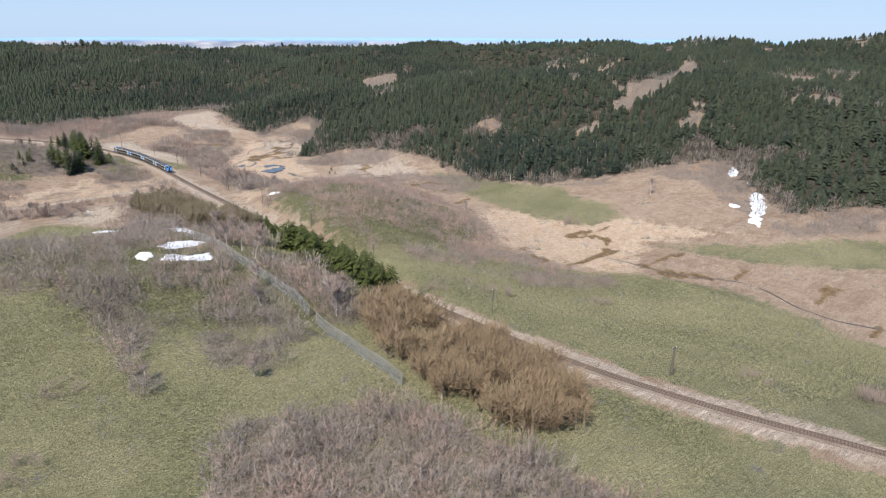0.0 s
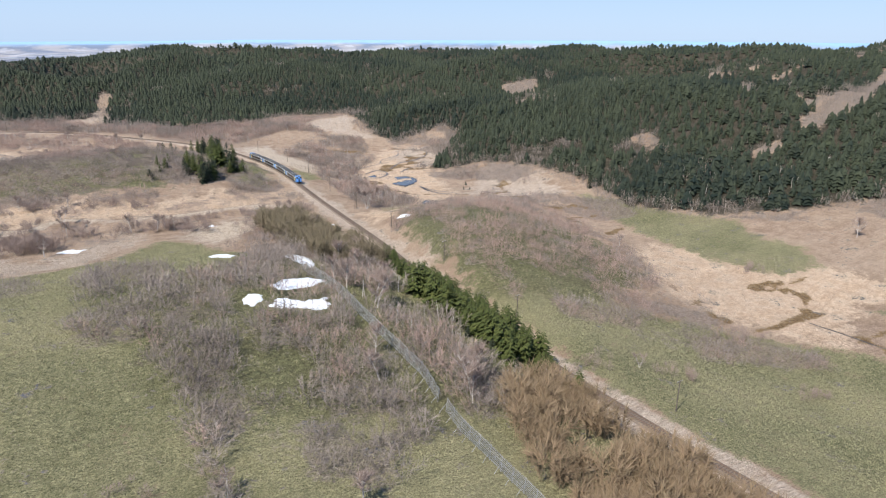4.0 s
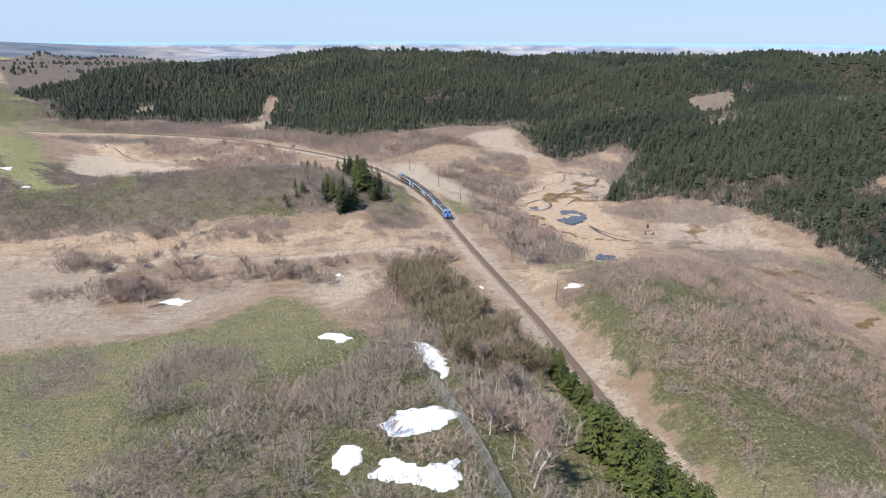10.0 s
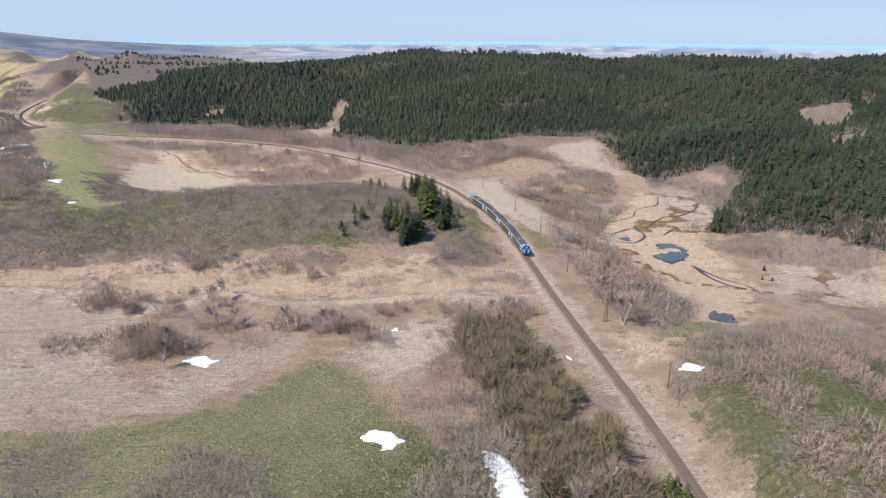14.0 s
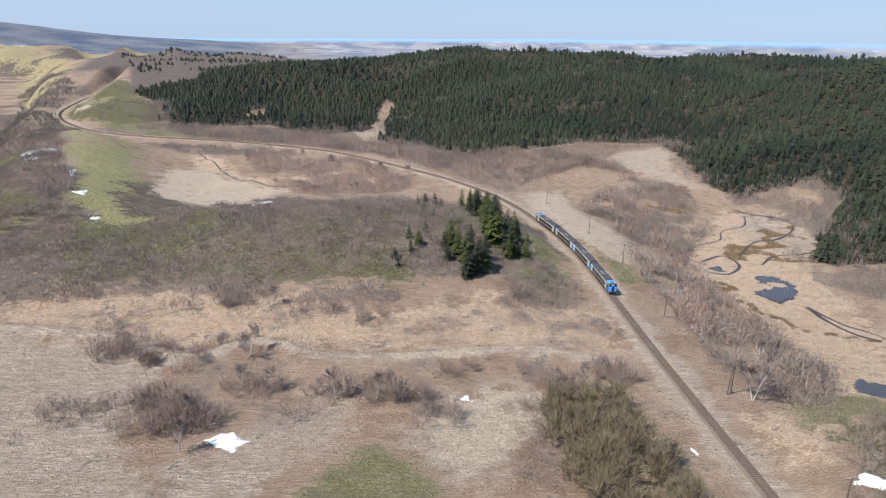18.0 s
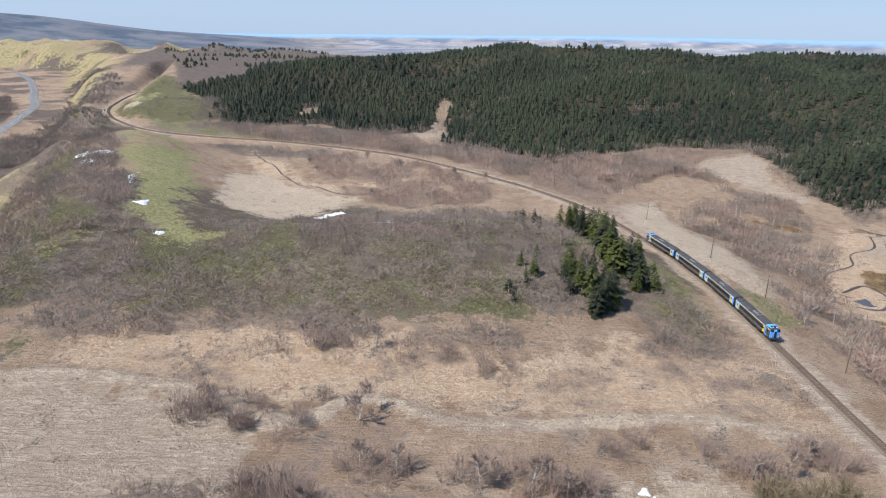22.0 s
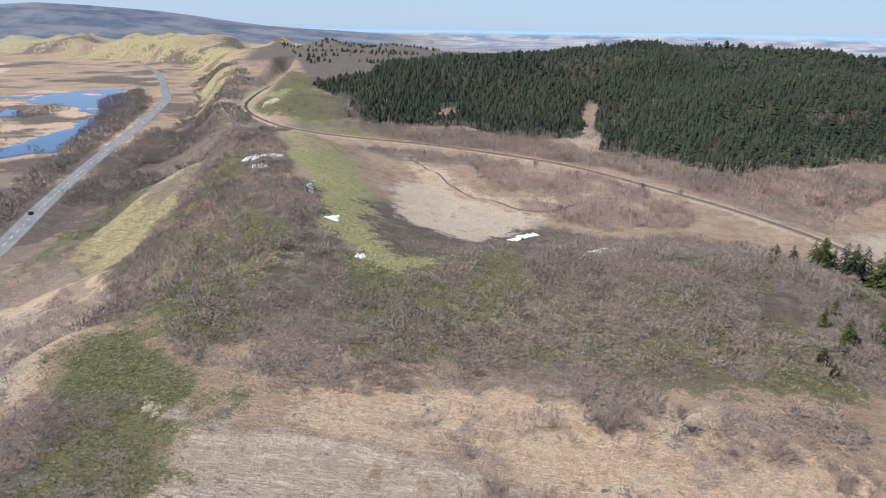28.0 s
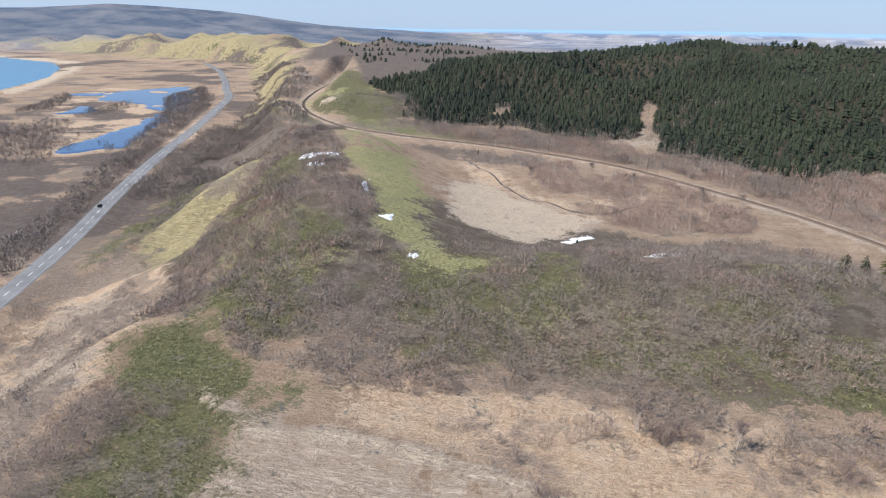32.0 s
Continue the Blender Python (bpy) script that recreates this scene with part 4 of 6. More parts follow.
def slab(sx, sy, sz):
    v = [(x * sx / 2, y * sy / 2, z) for z in (-sz, 0) for x, y in ((-1, -1), (1, -1), (1, 1), (-1, 1))]
    v += [(x * (sx / 2 - 0.02), y * (sy / 2 - 0.02), 0.012) for x, y in ((-1, -1), (1, -1), (1, 1), (-1, 1))]
    f = [(0, 3, 2, 1), (8, 9, 10, 11)]
    for k in (0, 4):
        f += [(k + i, k + (i + 1) % 4, k + 4 + (i + 1) % 4, k + 4 + i) for i in range(4)]
    return np.array(v), np.array(f)


sv, sf = slab(0.24, 2.1, 0.14)
sleeper_mesh = mesh_of("sleeper", sv, sf, SLEEPER)
rest_v, rest_f, made, rng = [], [], 0, np.random.default_rng(5)
for s in np.arange(100, track_len[-1] - 320, 0.62):
    x, y, a = along(track_fine, track_len, s)
    m = pose(x + rng.normal(0, 0.01), y, RAIL_TOP - 0.165 + rng.normal(0, 0.006), 0, 0, a + rng.normal(0, 0.8))
    if 96 < y < 282 and made < 300:
        part("sleeper", sleeper_mesh, SLEEPER, railway).matrix_world = m
        made += 1
    else:
        q = np.array(m)
        rest_f.append(sf + len(rest_v) * len(sv))
        rest_v.append(sv @ q[:3, :3].T + q[:3, 3])
rest = part("sleepers", mesh_of("sleepers", np.vstack(rest_v), np.vstack(rest_f), SLEEPER), SLEEPER, railway)
rest["kind"] = "stuff"


# ---- the train ----
def body_shell(length, half=1.44, low=0.95):
    """A carriage body with rounded shoulders, along x."""
    ring = [(-half + 0.06, low), (-half, low + 0.35), (-half, 2.95), (-half + 0.10, 3.22), (-half + 0.32, 3.42), (half - 0.32, 3.42), (half - 0.10, 3.22), (half, 2.95), (half, low + 0.35), (half - 0.06, low)]
    bm = bmesh.new()
    a = [bm.verts.new((-length / 2, y, z)) for y, z in ring]
    b = [bm.verts.new((length / 2, y, z)) for y, z in ring]
    k = len(ring)
    for i in range(k):
        bm.faces.new((a[i], a[(i + 1) % k], b[(i + 1) % k], b[i]))
    bm.faces.new(a[::-1])
    bm.faces.new(b)
    return bm


def roof_cap(length):
    ring = [(-1.30, 3.30), (-1.12, 3.47), (-0.6, 3.58), (0, 3.62), (0.6, 3.58), (1.12, 3.47), (1.30, 3.30), (1.05, 3.36), (-1.05, 3.36)]
    bm = bmesh.new()
    a = [bm.verts.new((-length / 2, y, z)) for y, z in ring]
    b = [bm.verts.new((length / 2, y, z)) for y, z in ring]
    k = len(ring)
    for i in range(k):
        bm.faces.new((a[i], a[(i + 1) % k], b[(i + 1) % k], b[i]))
    bm.faces.new(a[::-1])
    bm.faces.new(b)
    return bm


def wheel_mesh():
    bm = rod((0, -0.065, 0), (0, 0.065, 0), 0.40, sides=20)
    rod((0, -0.09, 0), (0, 0.09, 0), 0.30, sides=16, bm=bm)
    return bm


def carriage(length=20.6, nose=0):
    """One railcar; nose is +1 or -1 where it has a driving cab."""
    car = thing("railcar", "dark steel diesel railcar with blue and yellow doors on the rails", "train", "cars of the express train")
    shell = length - 0.5
    part("body", body_shell(shell), SILVER, car, "dark steel body sides")
    part("roof", roof_cap(shell - 0.1), ROOF, car, "dark grey roof")
    for side in (-1, 1):
        part("window_band", box((shell - 5.2, 0.03, 0.82), (0, side * 1.452, 2.25)), GLASS, car, "black window band")
        for i in range(9):
            pane = part("window", box((1.28, 0.022, 0.62), (-6.4 + i * 1.6, side * 1.472, 2.25), 0.008), GLASS, car, "dark window pane")
        part("roof_stripe", box((shell - 0.2, 0.04, 0.10), (0, side * 1.415, 3.08), 0.01), WHITE, car, "white cantrail stripe")
        part("sill_line", box((shell - 4.6, 0.02, 0.05), (0, side * 1.452, 1.45)), ZINC, car)
        for end in (-1, 1):
            if nose == end:
                continue
            x = end * (shell / 2 - 1.35)
            part("door_bay", box((2.3, 0.03, 1.98), (x, side * 1.455, 2.02), 0.008), BLUE, car, "blue vestibule panel")
            d = part("door", box((0.95, 0.03, 1.86), (x - end * 0.25, side * 1.478, 1.98), 0.008), YELLOW, car, "yellow sliding door")
            part("door_window", box((0.48, 0.02, 0.72), (x - end * 0.25, side * 1.498, 2.35), 0.006), GLASS, d)
        for x0 in (-3.9, -0.6, 2.7):
            part("underfloor_box", box((2.5, 0.55, 0.62), (x0, side * 1.02, 0.62), 0.03), DARK, car)
    for x0, l in ((-0.4, 3.0),):
        ac = part("roof_unit", box((l, 1.75, 0.30), (x0, 0, 3.72), 0.05), GREY, car, "grey roof air conditioner")
        for k in (-1, 1):
            part("fan_grille", rod((x0 + k * l * 0.25, 0, 3.86), (x0 + k * l * 0.25, 0, 3.90), 0.5, sides=18), DARK, ac)
    part("exhaust", box((0.8, 0.35, 0.22), (7.6, 0.5, 3.66), 0.03), DARK, car)
    part("frame", box((shell - 1.2, 2.2, 0.28), (0, 0, 0.86), 0.02), DARK, car, "black underframe")
    for bx in (-7.0, 7.0):
        bogie = part("bogie", box((3.2, 2.0, 0.30), (bx, 0, 0.58), 0.05), DARK, car, "black bogie")
        for wx in (-1.05, 1.05):
            for side in (-1, 1):
                w = part("wheel", wheel_mesh(), STEEL, bogie)
                w.location = (bx + wx, side * 0.57, 0.40)
    for end in (-1, 1):
        if nose != end:
            bm = box((0.36, 1.5, 2.3), (end * (shell / 2 + 0.16), 0, 2.15), 0.05)
            part("gangway", bm, DARK, car, "black bellows gangway")
    if nose:
        e = nose
        bm = bmesh.new()
        x0, x1 = e * (shell / 2 - 2.6), e * (shell / 2 + 0.28)
        low = [(x0, -1.47, 0.80), (x1, -1.30, 0.80), (x1, 1.30, 0.80), (x0, 1.47, 0.80)]
        mid = [(x0, -1.47, 2.95), (x1 + e * 0.10, -1.32, 2.35), (x1 + e * 0.10, 1.32, 2.35), (x0, 1.47, 2.95)]
        top = [(x0, -1.18, 3.66), (x1 - e * 0.42, -1.02, 3.58), (x1 - e * 0.42, 1.02, 3.58), (x0, 1.18, 3.66)]
        rings = [[bm.verts.new(p) for p in r] for r in (low, mid, top)]
        for a, b in zip(rings, rings[1:]):
            for i in range(4):
                bm.faces.new((a[i], a[(i + 1) % 4], b[(i + 1) % 4], b[i]))
        bm.faces.new(rings[0][::-1])
        bm.faces.new(rings[2])
        bmesh.ops.bevel(bm, geom=list(bm.edges), offset=0.10, segments=2, affect="EDGES")
        cab = part("cab", bm, BLUE, car, "bright sky-blue driving cab")
        for side in (-1, 1):
            part("windscreen", box((0.03, 0.78, 0.72), (x1 - e * 0.10, side * 0.80, 2.95), 0.02, pose(0, 0, 0, 0, -e * 23, 0)), GLASS, cab, "dark raked windscreen")
            part("headlight", rod((x1 + e * 0.06, side * 0.9, 1.55), (x1 + e * 0.14, side * 0.9, 1.55), 0.14, sides=14), LAMPGLASS, cab, "round headlight")
            part("cab_side_window", box((0.8, 0.03, 0.55), (x1 - e * 1.3, side * 1.455, 2.45), 0.01), GLASS, cab)
            part("yellow_panel", box((0.9, 0.03, 1.7), (x0 - e * 0.55, side * 1.46, 2.0), 0.008), YELLOW, cab, "yellow panel behind the cab")
            part("roof_lamp", box((0.25, 0.3, 0.14), (x1 - e * 0.8, side * 0.45, 3.72), 0.03), LAMPGLASS, cab)
        part("end_door", box((0.05, 0.62, 1.9), (x1 + e * 0.10, 0, 1.92), 0.02), GLASS, cab, "dark end door")
        part("cab_roof_glass", box((1.1, 1.5, 0.06), (x1 - e * 1.25, 0, 3.68), 0.02), GLASS, cab)
        part("plough", box((0.5, 2.3, 0.45), (x1 - e * 0.15, 0, 0.50), 0.06), DARK, cab, "black snow plough")
        part("coupler", box((0.5, 0.25, 0.25), (x1 + e * 0.25, 0, 0.75), 0.04), DARK, cab)
    return car


def on_track(y0, up):
    """Pose on the rails at a northing, nose along the line."""
    i = int(np.argmin(np.abs(track_fine[:, 1] - y0) + 1e3 * (track_fine[:, 1] > 600)))
    x, y, a = along(track_fine, track_len, track_len[i])
    return pose(x, y, up, 0, 0, a)


TRAIN_Y = 362.0
end_car = carriage(nose=-1)
mid_car = carriage(nose=0)
end_car.matrix_world = on_track(TRAIN_Y + 10.6, RAIL_TOP)
mid_car.matrix_world = on_track(TRAIN_Y + 31.7, RAIL_TOP)
copy_thing(mid_car, on_track(TRAIN_Y + 52.6, RAIL_TOP))
copy_thing(end_car, on_track(TRAIN_Y + 73.7, RAIL_TOP) @ pose(0, 0, 0, 0, 0, 180))


# ---- poles, windbreak fence, cars on the road ----
def pole(tall, arms=1, twin=False):
    t = thing("utility_pole", "weathered dark timber pole with a crossarm beside the railway", "pole", "poles along the railway")
    for off in ((-0.55, 0.55) if twin else (0,)):
        part("post", rod((off, 0, -0.6), (off * 0.35, 0, tall), 0.15, 0.10, 9), POLE, t)
    for k in range(arms):
        z = tall - 0.35 - 0.6 * k
        arm = part("crossarm", box((1.7, 0.11, 0.13), (0, 0.05, z), 0.01), POLE, t)
        for x in (-0.7, -0.25, 0.25, 0.7):
            part("insulator", rod((x, 0.05, z + 0.06), (x, 0.05, z + 0.22), 0.045, 0.03, 8), WHITE, arm)
    return t


first = None
for x, y, twin, tall in ((110, 303, True, 7.6), (123, 69, True, 7.4), (106, 489, False, 7.5), (112, 432, False, 7.8), (115, 396, False, 7.5), (113, 350, False, 7.2), (110, 262, False, 6.8),
                         (109, 215, False, 7.0), (108, 170, False, 7.0), (113, 118, False, 7.2), (72, 538, False, 7.6), (40, 576, False, 7.5), (2, 617, False, 7.4), (-55, 645, False, 7.4), (-110, 664, False, 7.4)):
    t = pole(tall, 2 if twin else 1, twin)
    t.matrix_world = pose(x, y, ground_at(x, y), 0, rng.normal(0, 1.2), 10 + rng.normal(0, 6))


def fence_run(points, gap=3.0):
    """A tall windbreak of netting on leaning steel posts."""
    line = spline(points, 1.0)
    cum = np.concatenate([[0], np.cumsum(np.linalg.norm(np.diff(line, axis=0), axis=1))])
    fence = thing("windbreak_fence", "tall grey windbreak fence of netting on steel posts", "fence", at=pose(line[0][0], line[0][1], ground_at(*line[0])))
    inv = fence.matrix_world.inverted()
    n = int(cum[-1] / gap)
    for i in range(n + 1):
        x, y, a = along(line, cum, min(i * gap, cum[-1] - 0.6))
        z = ground_at(x, y)
        side = Vector((math.sin(radians(a)), -math.cos(radians(a)), 0))
        foot, top = Vector((x, y, z - 0.4)), Vector((x, y, z + 3.0)) + side * 0.40
        post = part("post", rod(inv @ foot, inv @ top, 0.06, 0.05, 7), ZINC, fence)
        part("stay", rod(inv @ (Vector((x, y, z - 0.2)) + side * -1.7), inv @ (foot + (top - foot) * 0.7), 0.04, 0.04, 6), ZINC, post)
        if i == n:
            continue
        x2, y2, _ = along(line, cum, min((i + 1) * gap, cum[-1] - 0.6))
        z2 = ground_at(x2, y2)
        bm = bmesh.new()
        # netting as strips with slots between them
        rows = 9
        for r in range(rows):
            for k, (u0, u1) in enumerate(((r / rows + 0.030, (r + 1) / rows - 0.032),)):
                sag = rng.normal(0, 0.015)
                q = []
                for (px, py, pz), u in (((x, y, z), u0), ((x2, y2, z2), u0), ((x2, y2, z2), u1), ((x, y, z), u1)):
                    h = 0.25 + 2.65 * u
                    q.append(bm.verts.new(inv @ (Vector((px, py, pz + h)) + side * (0.40 * h / 3.0 - 0.07 + sag))))
                bm.faces.new(q)
        bmesh.ops.solidify(bm, geom=list(bm.faces), thickness=0.02)
        part("net_panel", bm, NET, fence, "grey slotted netting panel")
        part("cable", rod(inv @ (Vector((x, y, z + 2.95)) + side * 0.33), inv @ (Vector((x2, y2, z2 + 2.95)) + side * 0.33), 0.025, 0.025, 5), ZINC, fence)
    return fence


fence_run([(69, 99), (68, 111), (66.5, 123), (66.5, 133)])
fence_run([(66.3, 135), (66.8, 145), (65.5, 156), (64, 168), (63.2, 182), (62, 198), (60, 212)])


def small_car(material, colour):
    c = thing("car", colour + " small car driving on the coast road", "car", "cars on the road")
    bm = box((4.2, 1.66, 0.62), (0, 0, 0.62), 0.14)
    part("body", bm, material, c)
    bm = bmesh.new()
    lo = [bm.verts.new(p) for p in ((-1.7, -0.78, 0.9), (1.0, -0.78, 0.9), (1.0, 0.78, 0.9), (-1.7, 0.78, 0.9))]
    hi = [bm.verts.new(p) for p in ((-1.4, -0.62, 1.45), (0.35, -0.62, 1.45), (0.35, 0.62, 1.45), (-1.4, 0.62, 1.45))]
    for i in range(4):
        bm.faces.new((lo[i], lo[(i + 1) % 4], hi[(i + 1) % 4], hi[i]))
    bm.faces.new(hi)
    cabin = part("cabin", bm, GLASS, c, "dark window glass")
    part("roof", box((1.7, 1.2, 0.05), (-0.52, 0, 1.47), 0.02), material, cabin)
    for x in (-1.3, 1.3):
        for y in (-0.75, 0.75):
            part("wheel", rod((x, y - 0.1, 0.31), (x, y + 0.1, 0.31), 0.31, sides=16), DARK, c)
    return c


for (x, y), mat_, word, lane in (((-290, 540), DARK, "dark", 1.7), ((-440, 912), WHITE, "white", -1.7)):
    d, share = off_line(np.array([x]), np.array([y]), dash_line)
    cx, cy, a = along(dash_line, steps, float(share[0]) * steps[-1])
    small_car(mat_, word).matrix_world = pose(cx, cy, ROAD_TOP + 0.005, 0, 0, a) @ pose(0, lane, 0)


# ---- old snow and standing water ----
def patch(name, outline, material, label, category, thick=0.28, level=None, group="", ragged=0.5, kind="", step=1.0):
    """A flat-lying sheet with an uneven rim, on the ground or at one level."""
    o = np.array(outline, float)
    (ax, ay), (bx, by) = o.min(0) - 2 * step, o.max(0) + 2 * step
    xs, ys = np.arange(ax, bx + step, step), np.arange(ay, by + step, step)
    X, Y = np.meshgrid(xs, ys)
    S = inside(X, Y, outline) + ragged * ((2.2 if step < 3 else 9.0) * rough(X, Y, 5.0 * min(step, 4), 51, 3) + 0.8 * rough(X, Y, 1.6 * step, 52, 1))
    if level is None:
        Z = height(X, Y) + np.where(S > 0, thick * np.clip(S / (1.2 * step), 0, 1) ** 0.6, -0.12)
    else:
        Z = level + np.clip(S / step, -1.2, 0) * 0.9
    ids = np.arange(X.size).reshape(X.shape)
    keep = np.maximum.reduce([S[:-1, :-1], S[:-1, 1:], S[1:, 1:], S[1:, :-1]]) > 0
    f = np.stack([ids[:-1, :-1], ids[:-1, 1:], ids[1:, 1:], ids[1:, :-1]], -1)[keep]
    used, inv = np.unique(f, return_inverse=True)
    v = np.stack([X.ravel(), Y.ravel(), Z.ravel()], -1)[used]
    c = v.mean(0)
    ob = new(name, mesh_of(name, v - c, inv.reshape(-1, 4), material, True))
    ob.location = c
    return tagged(ob, label, category, group, kind)


SNOW_LIST = (([(47.3, 192.4), (49.8, 195.8), (54.1, 198.3), (59.2, 200.9), (63.4, 197.5), (59.2, 192.4), (54.1, 189), (49, 189)], 0.6),
             ([(38.8, 182), (41, 185.6), (43.3, 184.3), (42.4, 180.2), (40.1, 178.9)], 0.5),
             ([(43.9, 179), (47.5, 182.6), (52.9, 181.3), (58.7, 182.2), (57.8, 175.4), (52.9, 175.9), (47.5, 177.7)], 0.5),
             ([(62, 241), (65.5, 236), (67.5, 226), (66.5, 216), (64, 213), (61.8, 219), (62, 229)], 0.6),
             ([(39, 243), (42, 247), (48, 241), (44, 238)], 0.5), ([(-6, 288), (-3, 291.5), (3.5, 287), (1, 283)], 0.5),
             ([(114, 266), (117, 267.5), (121, 264), (117, 263.2)], 0.5), ([(91, 281), (92.4, 283), (93, 280.5)], 0.3),
             ([(316.2, 146), (309.4, 138.3), (290.8, 129), (273.8, 122.6), (278, 128.1), (290.8, 134.1), (306.1, 142.6)], 0.8), ([(346, 175), (344, 171), (334, 165), (332, 168), (338, 172)], 0.6),
             
             ([(-163, 517), (-152, 513), (-140, 511), (-141, 507), (-154, 508), (-162, 513)], 0.8), ([(-151, 500), (-146, 500), (-143, 495), (-149, 496)], 0.7), ([(-119, 473), (-119, 484), (-114, 466)], 0.6),
             ([(-41.7, 468.1), (-29.8, 482.5), (-28.1, 479.1), (-37.4, 467.2)], 0.7), ([(-14, 447), (-2, 459), (0, 456), (-8, 446)], 0.7), ([(-85.5, 417.5), (-83, 420.5), (-81.5, 418.5), (-83, 416)], 0.4),
             ([(-100, 438), (-97, 443), (-96, 437)], 0.4), ([(47, 303), (49, 305), (50, 302)], 0.3), ([(-360, 777), (-354, 784), (-351, 780)], 0.8), ([(326, 156), (322, 150), (325, 149)], 0.6), ([(296, 148), (291, 144), (294, 142)], 0.6))
SNOWS = [o for o, _ in SNOW_LIST[:7]]
for o, s in SNOW_LIST:
    patch("snow_patch", o, SNOW, "white melting snow patch lying in dry grass", "snow", 0.30, group="old snow patches", step=s, ragged=0.6 if s < 0.65 else 1.0)

for o, z in (([(173.1, 407), (182.7, 407.8), (183.5, 397.4), (177.9, 387), (169.1, 380.6), (165.1, 387.8), (165.9, 391.8), (173.9, 395.8), (171.5, 400.6)], None),
             ([(157, 420), (165, 420), (166, 412), (158, 412)], None), ([(150, 313), (155, 311), (149, 298), (143, 296)], None)):
    c = np.mean(o, 0)
    z = (z if z is not None else ground_at(*c) + 0.1)
    patch("marsh_pool", o, POOL, "still dark pool among dry marsh grass", "pond", level=max(z, ground_at(*c) + 0.12), group="pools in the marsh", step=0.8, ragged=1.1)
for o in ([(-620, 935), (-645, 1015), (-637, 1075), (-606, 1116), (-533, 1014), (-483, 900), (-486, 872), (-547, 925)],
          [(-486, 872), (-450, 830), (-418, 750), (-400, 690), (-425, 664), (-446, 708), (-458, 783)], [(-572, 828), (-592, 884), (-550, 858)],
          [(-690, 960), (-660, 1010), (-640, 975)]):
    patch("lagoon", o, LAGOON, "shallow blue lagoon on the coastal plain", "lagoon", level=PLAIN + 0.28, group="lagoons by the road", step=5, ragged=1.5)


def creek(points, half, lift, material=None):
    line = spline(points, 3)
    d = np.gradient(line, axis=0)
    d /= np.linalg.norm(d, axis=1)[:, None]
    side = np.stack([d[:, 1], -d[:, 0]], -1)
    wob = half * (0.7 + 0.5 * rough(line[:, 0], line[:, 1], 6, 57, 2))[:, None]
    v = []
    for q in (line - side * wob, line + side * wob):
        v.append(np.column_stack([q, height(line[:, 0], line[:, 1]) + lift]))
    v = np.stack(v, 1).reshape(-1, 3)
    i = np.arange(len(line) - 1) * 2
    return tagged(new("creek", mesh_of("creek", v, np.stack([i, i + 1, i + 3, i + 2], -1), material or WET)), "narrow dark creek winding through tawny marsh", "creek", "creeks in the marsh")


creek([(177, 378), (179, 370), (181, 361), (186, 354), (186, 345)], 0.8, 0.12)
creek([(160, 421), (156, 432), (166, 446), (182, 456), (190, 470), (205, 478), (212, 492)], 0.6, 0.06)
creek([(160, 426), (172, 432), (174, 421), (164, 410), (156, 412)], 0.9, 0.10)
creek([(181, 434), (197, 452), (210, 455), (227, 472), (226, 487), (217, 494), (212, 502)], 0.8, 0.10)
creek([(177, 378), (177, 370), (178, 357), (183, 349)], 1.1, 0.10)
creek([(183, 420), (195, 432), (209, 434), (222, 439)], 0.7, 0.10)
creek([(206, 150), (210, 122), (222, 100), (214, 70), (226, 40)], 0.5, 0.03)
creek([(-104, 610), (-92, 582), (-76, 556), (-64, 536), (-44, 518), (-24, 516), (-8, 532)], 0.7, 0.08)

# ---- plants: templates as arrays, one unit tall ----
def blades(roots, tips, widths, facing):
    """Thin tapering triangles from roots to tips."""
    d = tips - roots
    side = np.cross(d, facing)
    side /= np.linalg.norm(side, axis=1)[:, None] + 1e-9
    side *= widths[:, None] / 2
    v = np.stack([roots - side, roots + side, tips], 1).reshape(-1, 3)
    return v, np.arange(len(v)).reshape(-1, 3)


def kites(roots, tips, widths, drop, rise):
    """Folded sprays: root, two shoulders, tip; two triangles each."""
    d = tips - roots
    side = np.cross(d, np.array([0, 0, 1.0])[None])
    side /= np.linalg.norm(side, axis=1)[:, None] + 1e-9
    mid = roots + d * 0.55
    low = np.array([0, 0, 1.0])[None] * drop[:, None]
    v = np.stack([roots, mid - side * widths[:, None] / 2 - low, tips, mid + side * widths[:, None] / 2 - low], 1).reshape(-1, 3)
    n = len(roots)
    i = np.arange(n)[:, None] * 4
    return v, np.concatenate([i + [0, 1, 2], i + [0, 2, 3]], 0)


def join(*pieces):
    vs, fs, n = [], [], 0
    for v, f in pieces:
        vs.append(v)
        fs.append(f + n)
        n += len(v)
    return np.vstack(vs), np.vstack(fs)


def unit(r, n):
    q = r.normal(size=(n, 3))
    return q / np.linalg.norm(q, axis=1)[:, None]


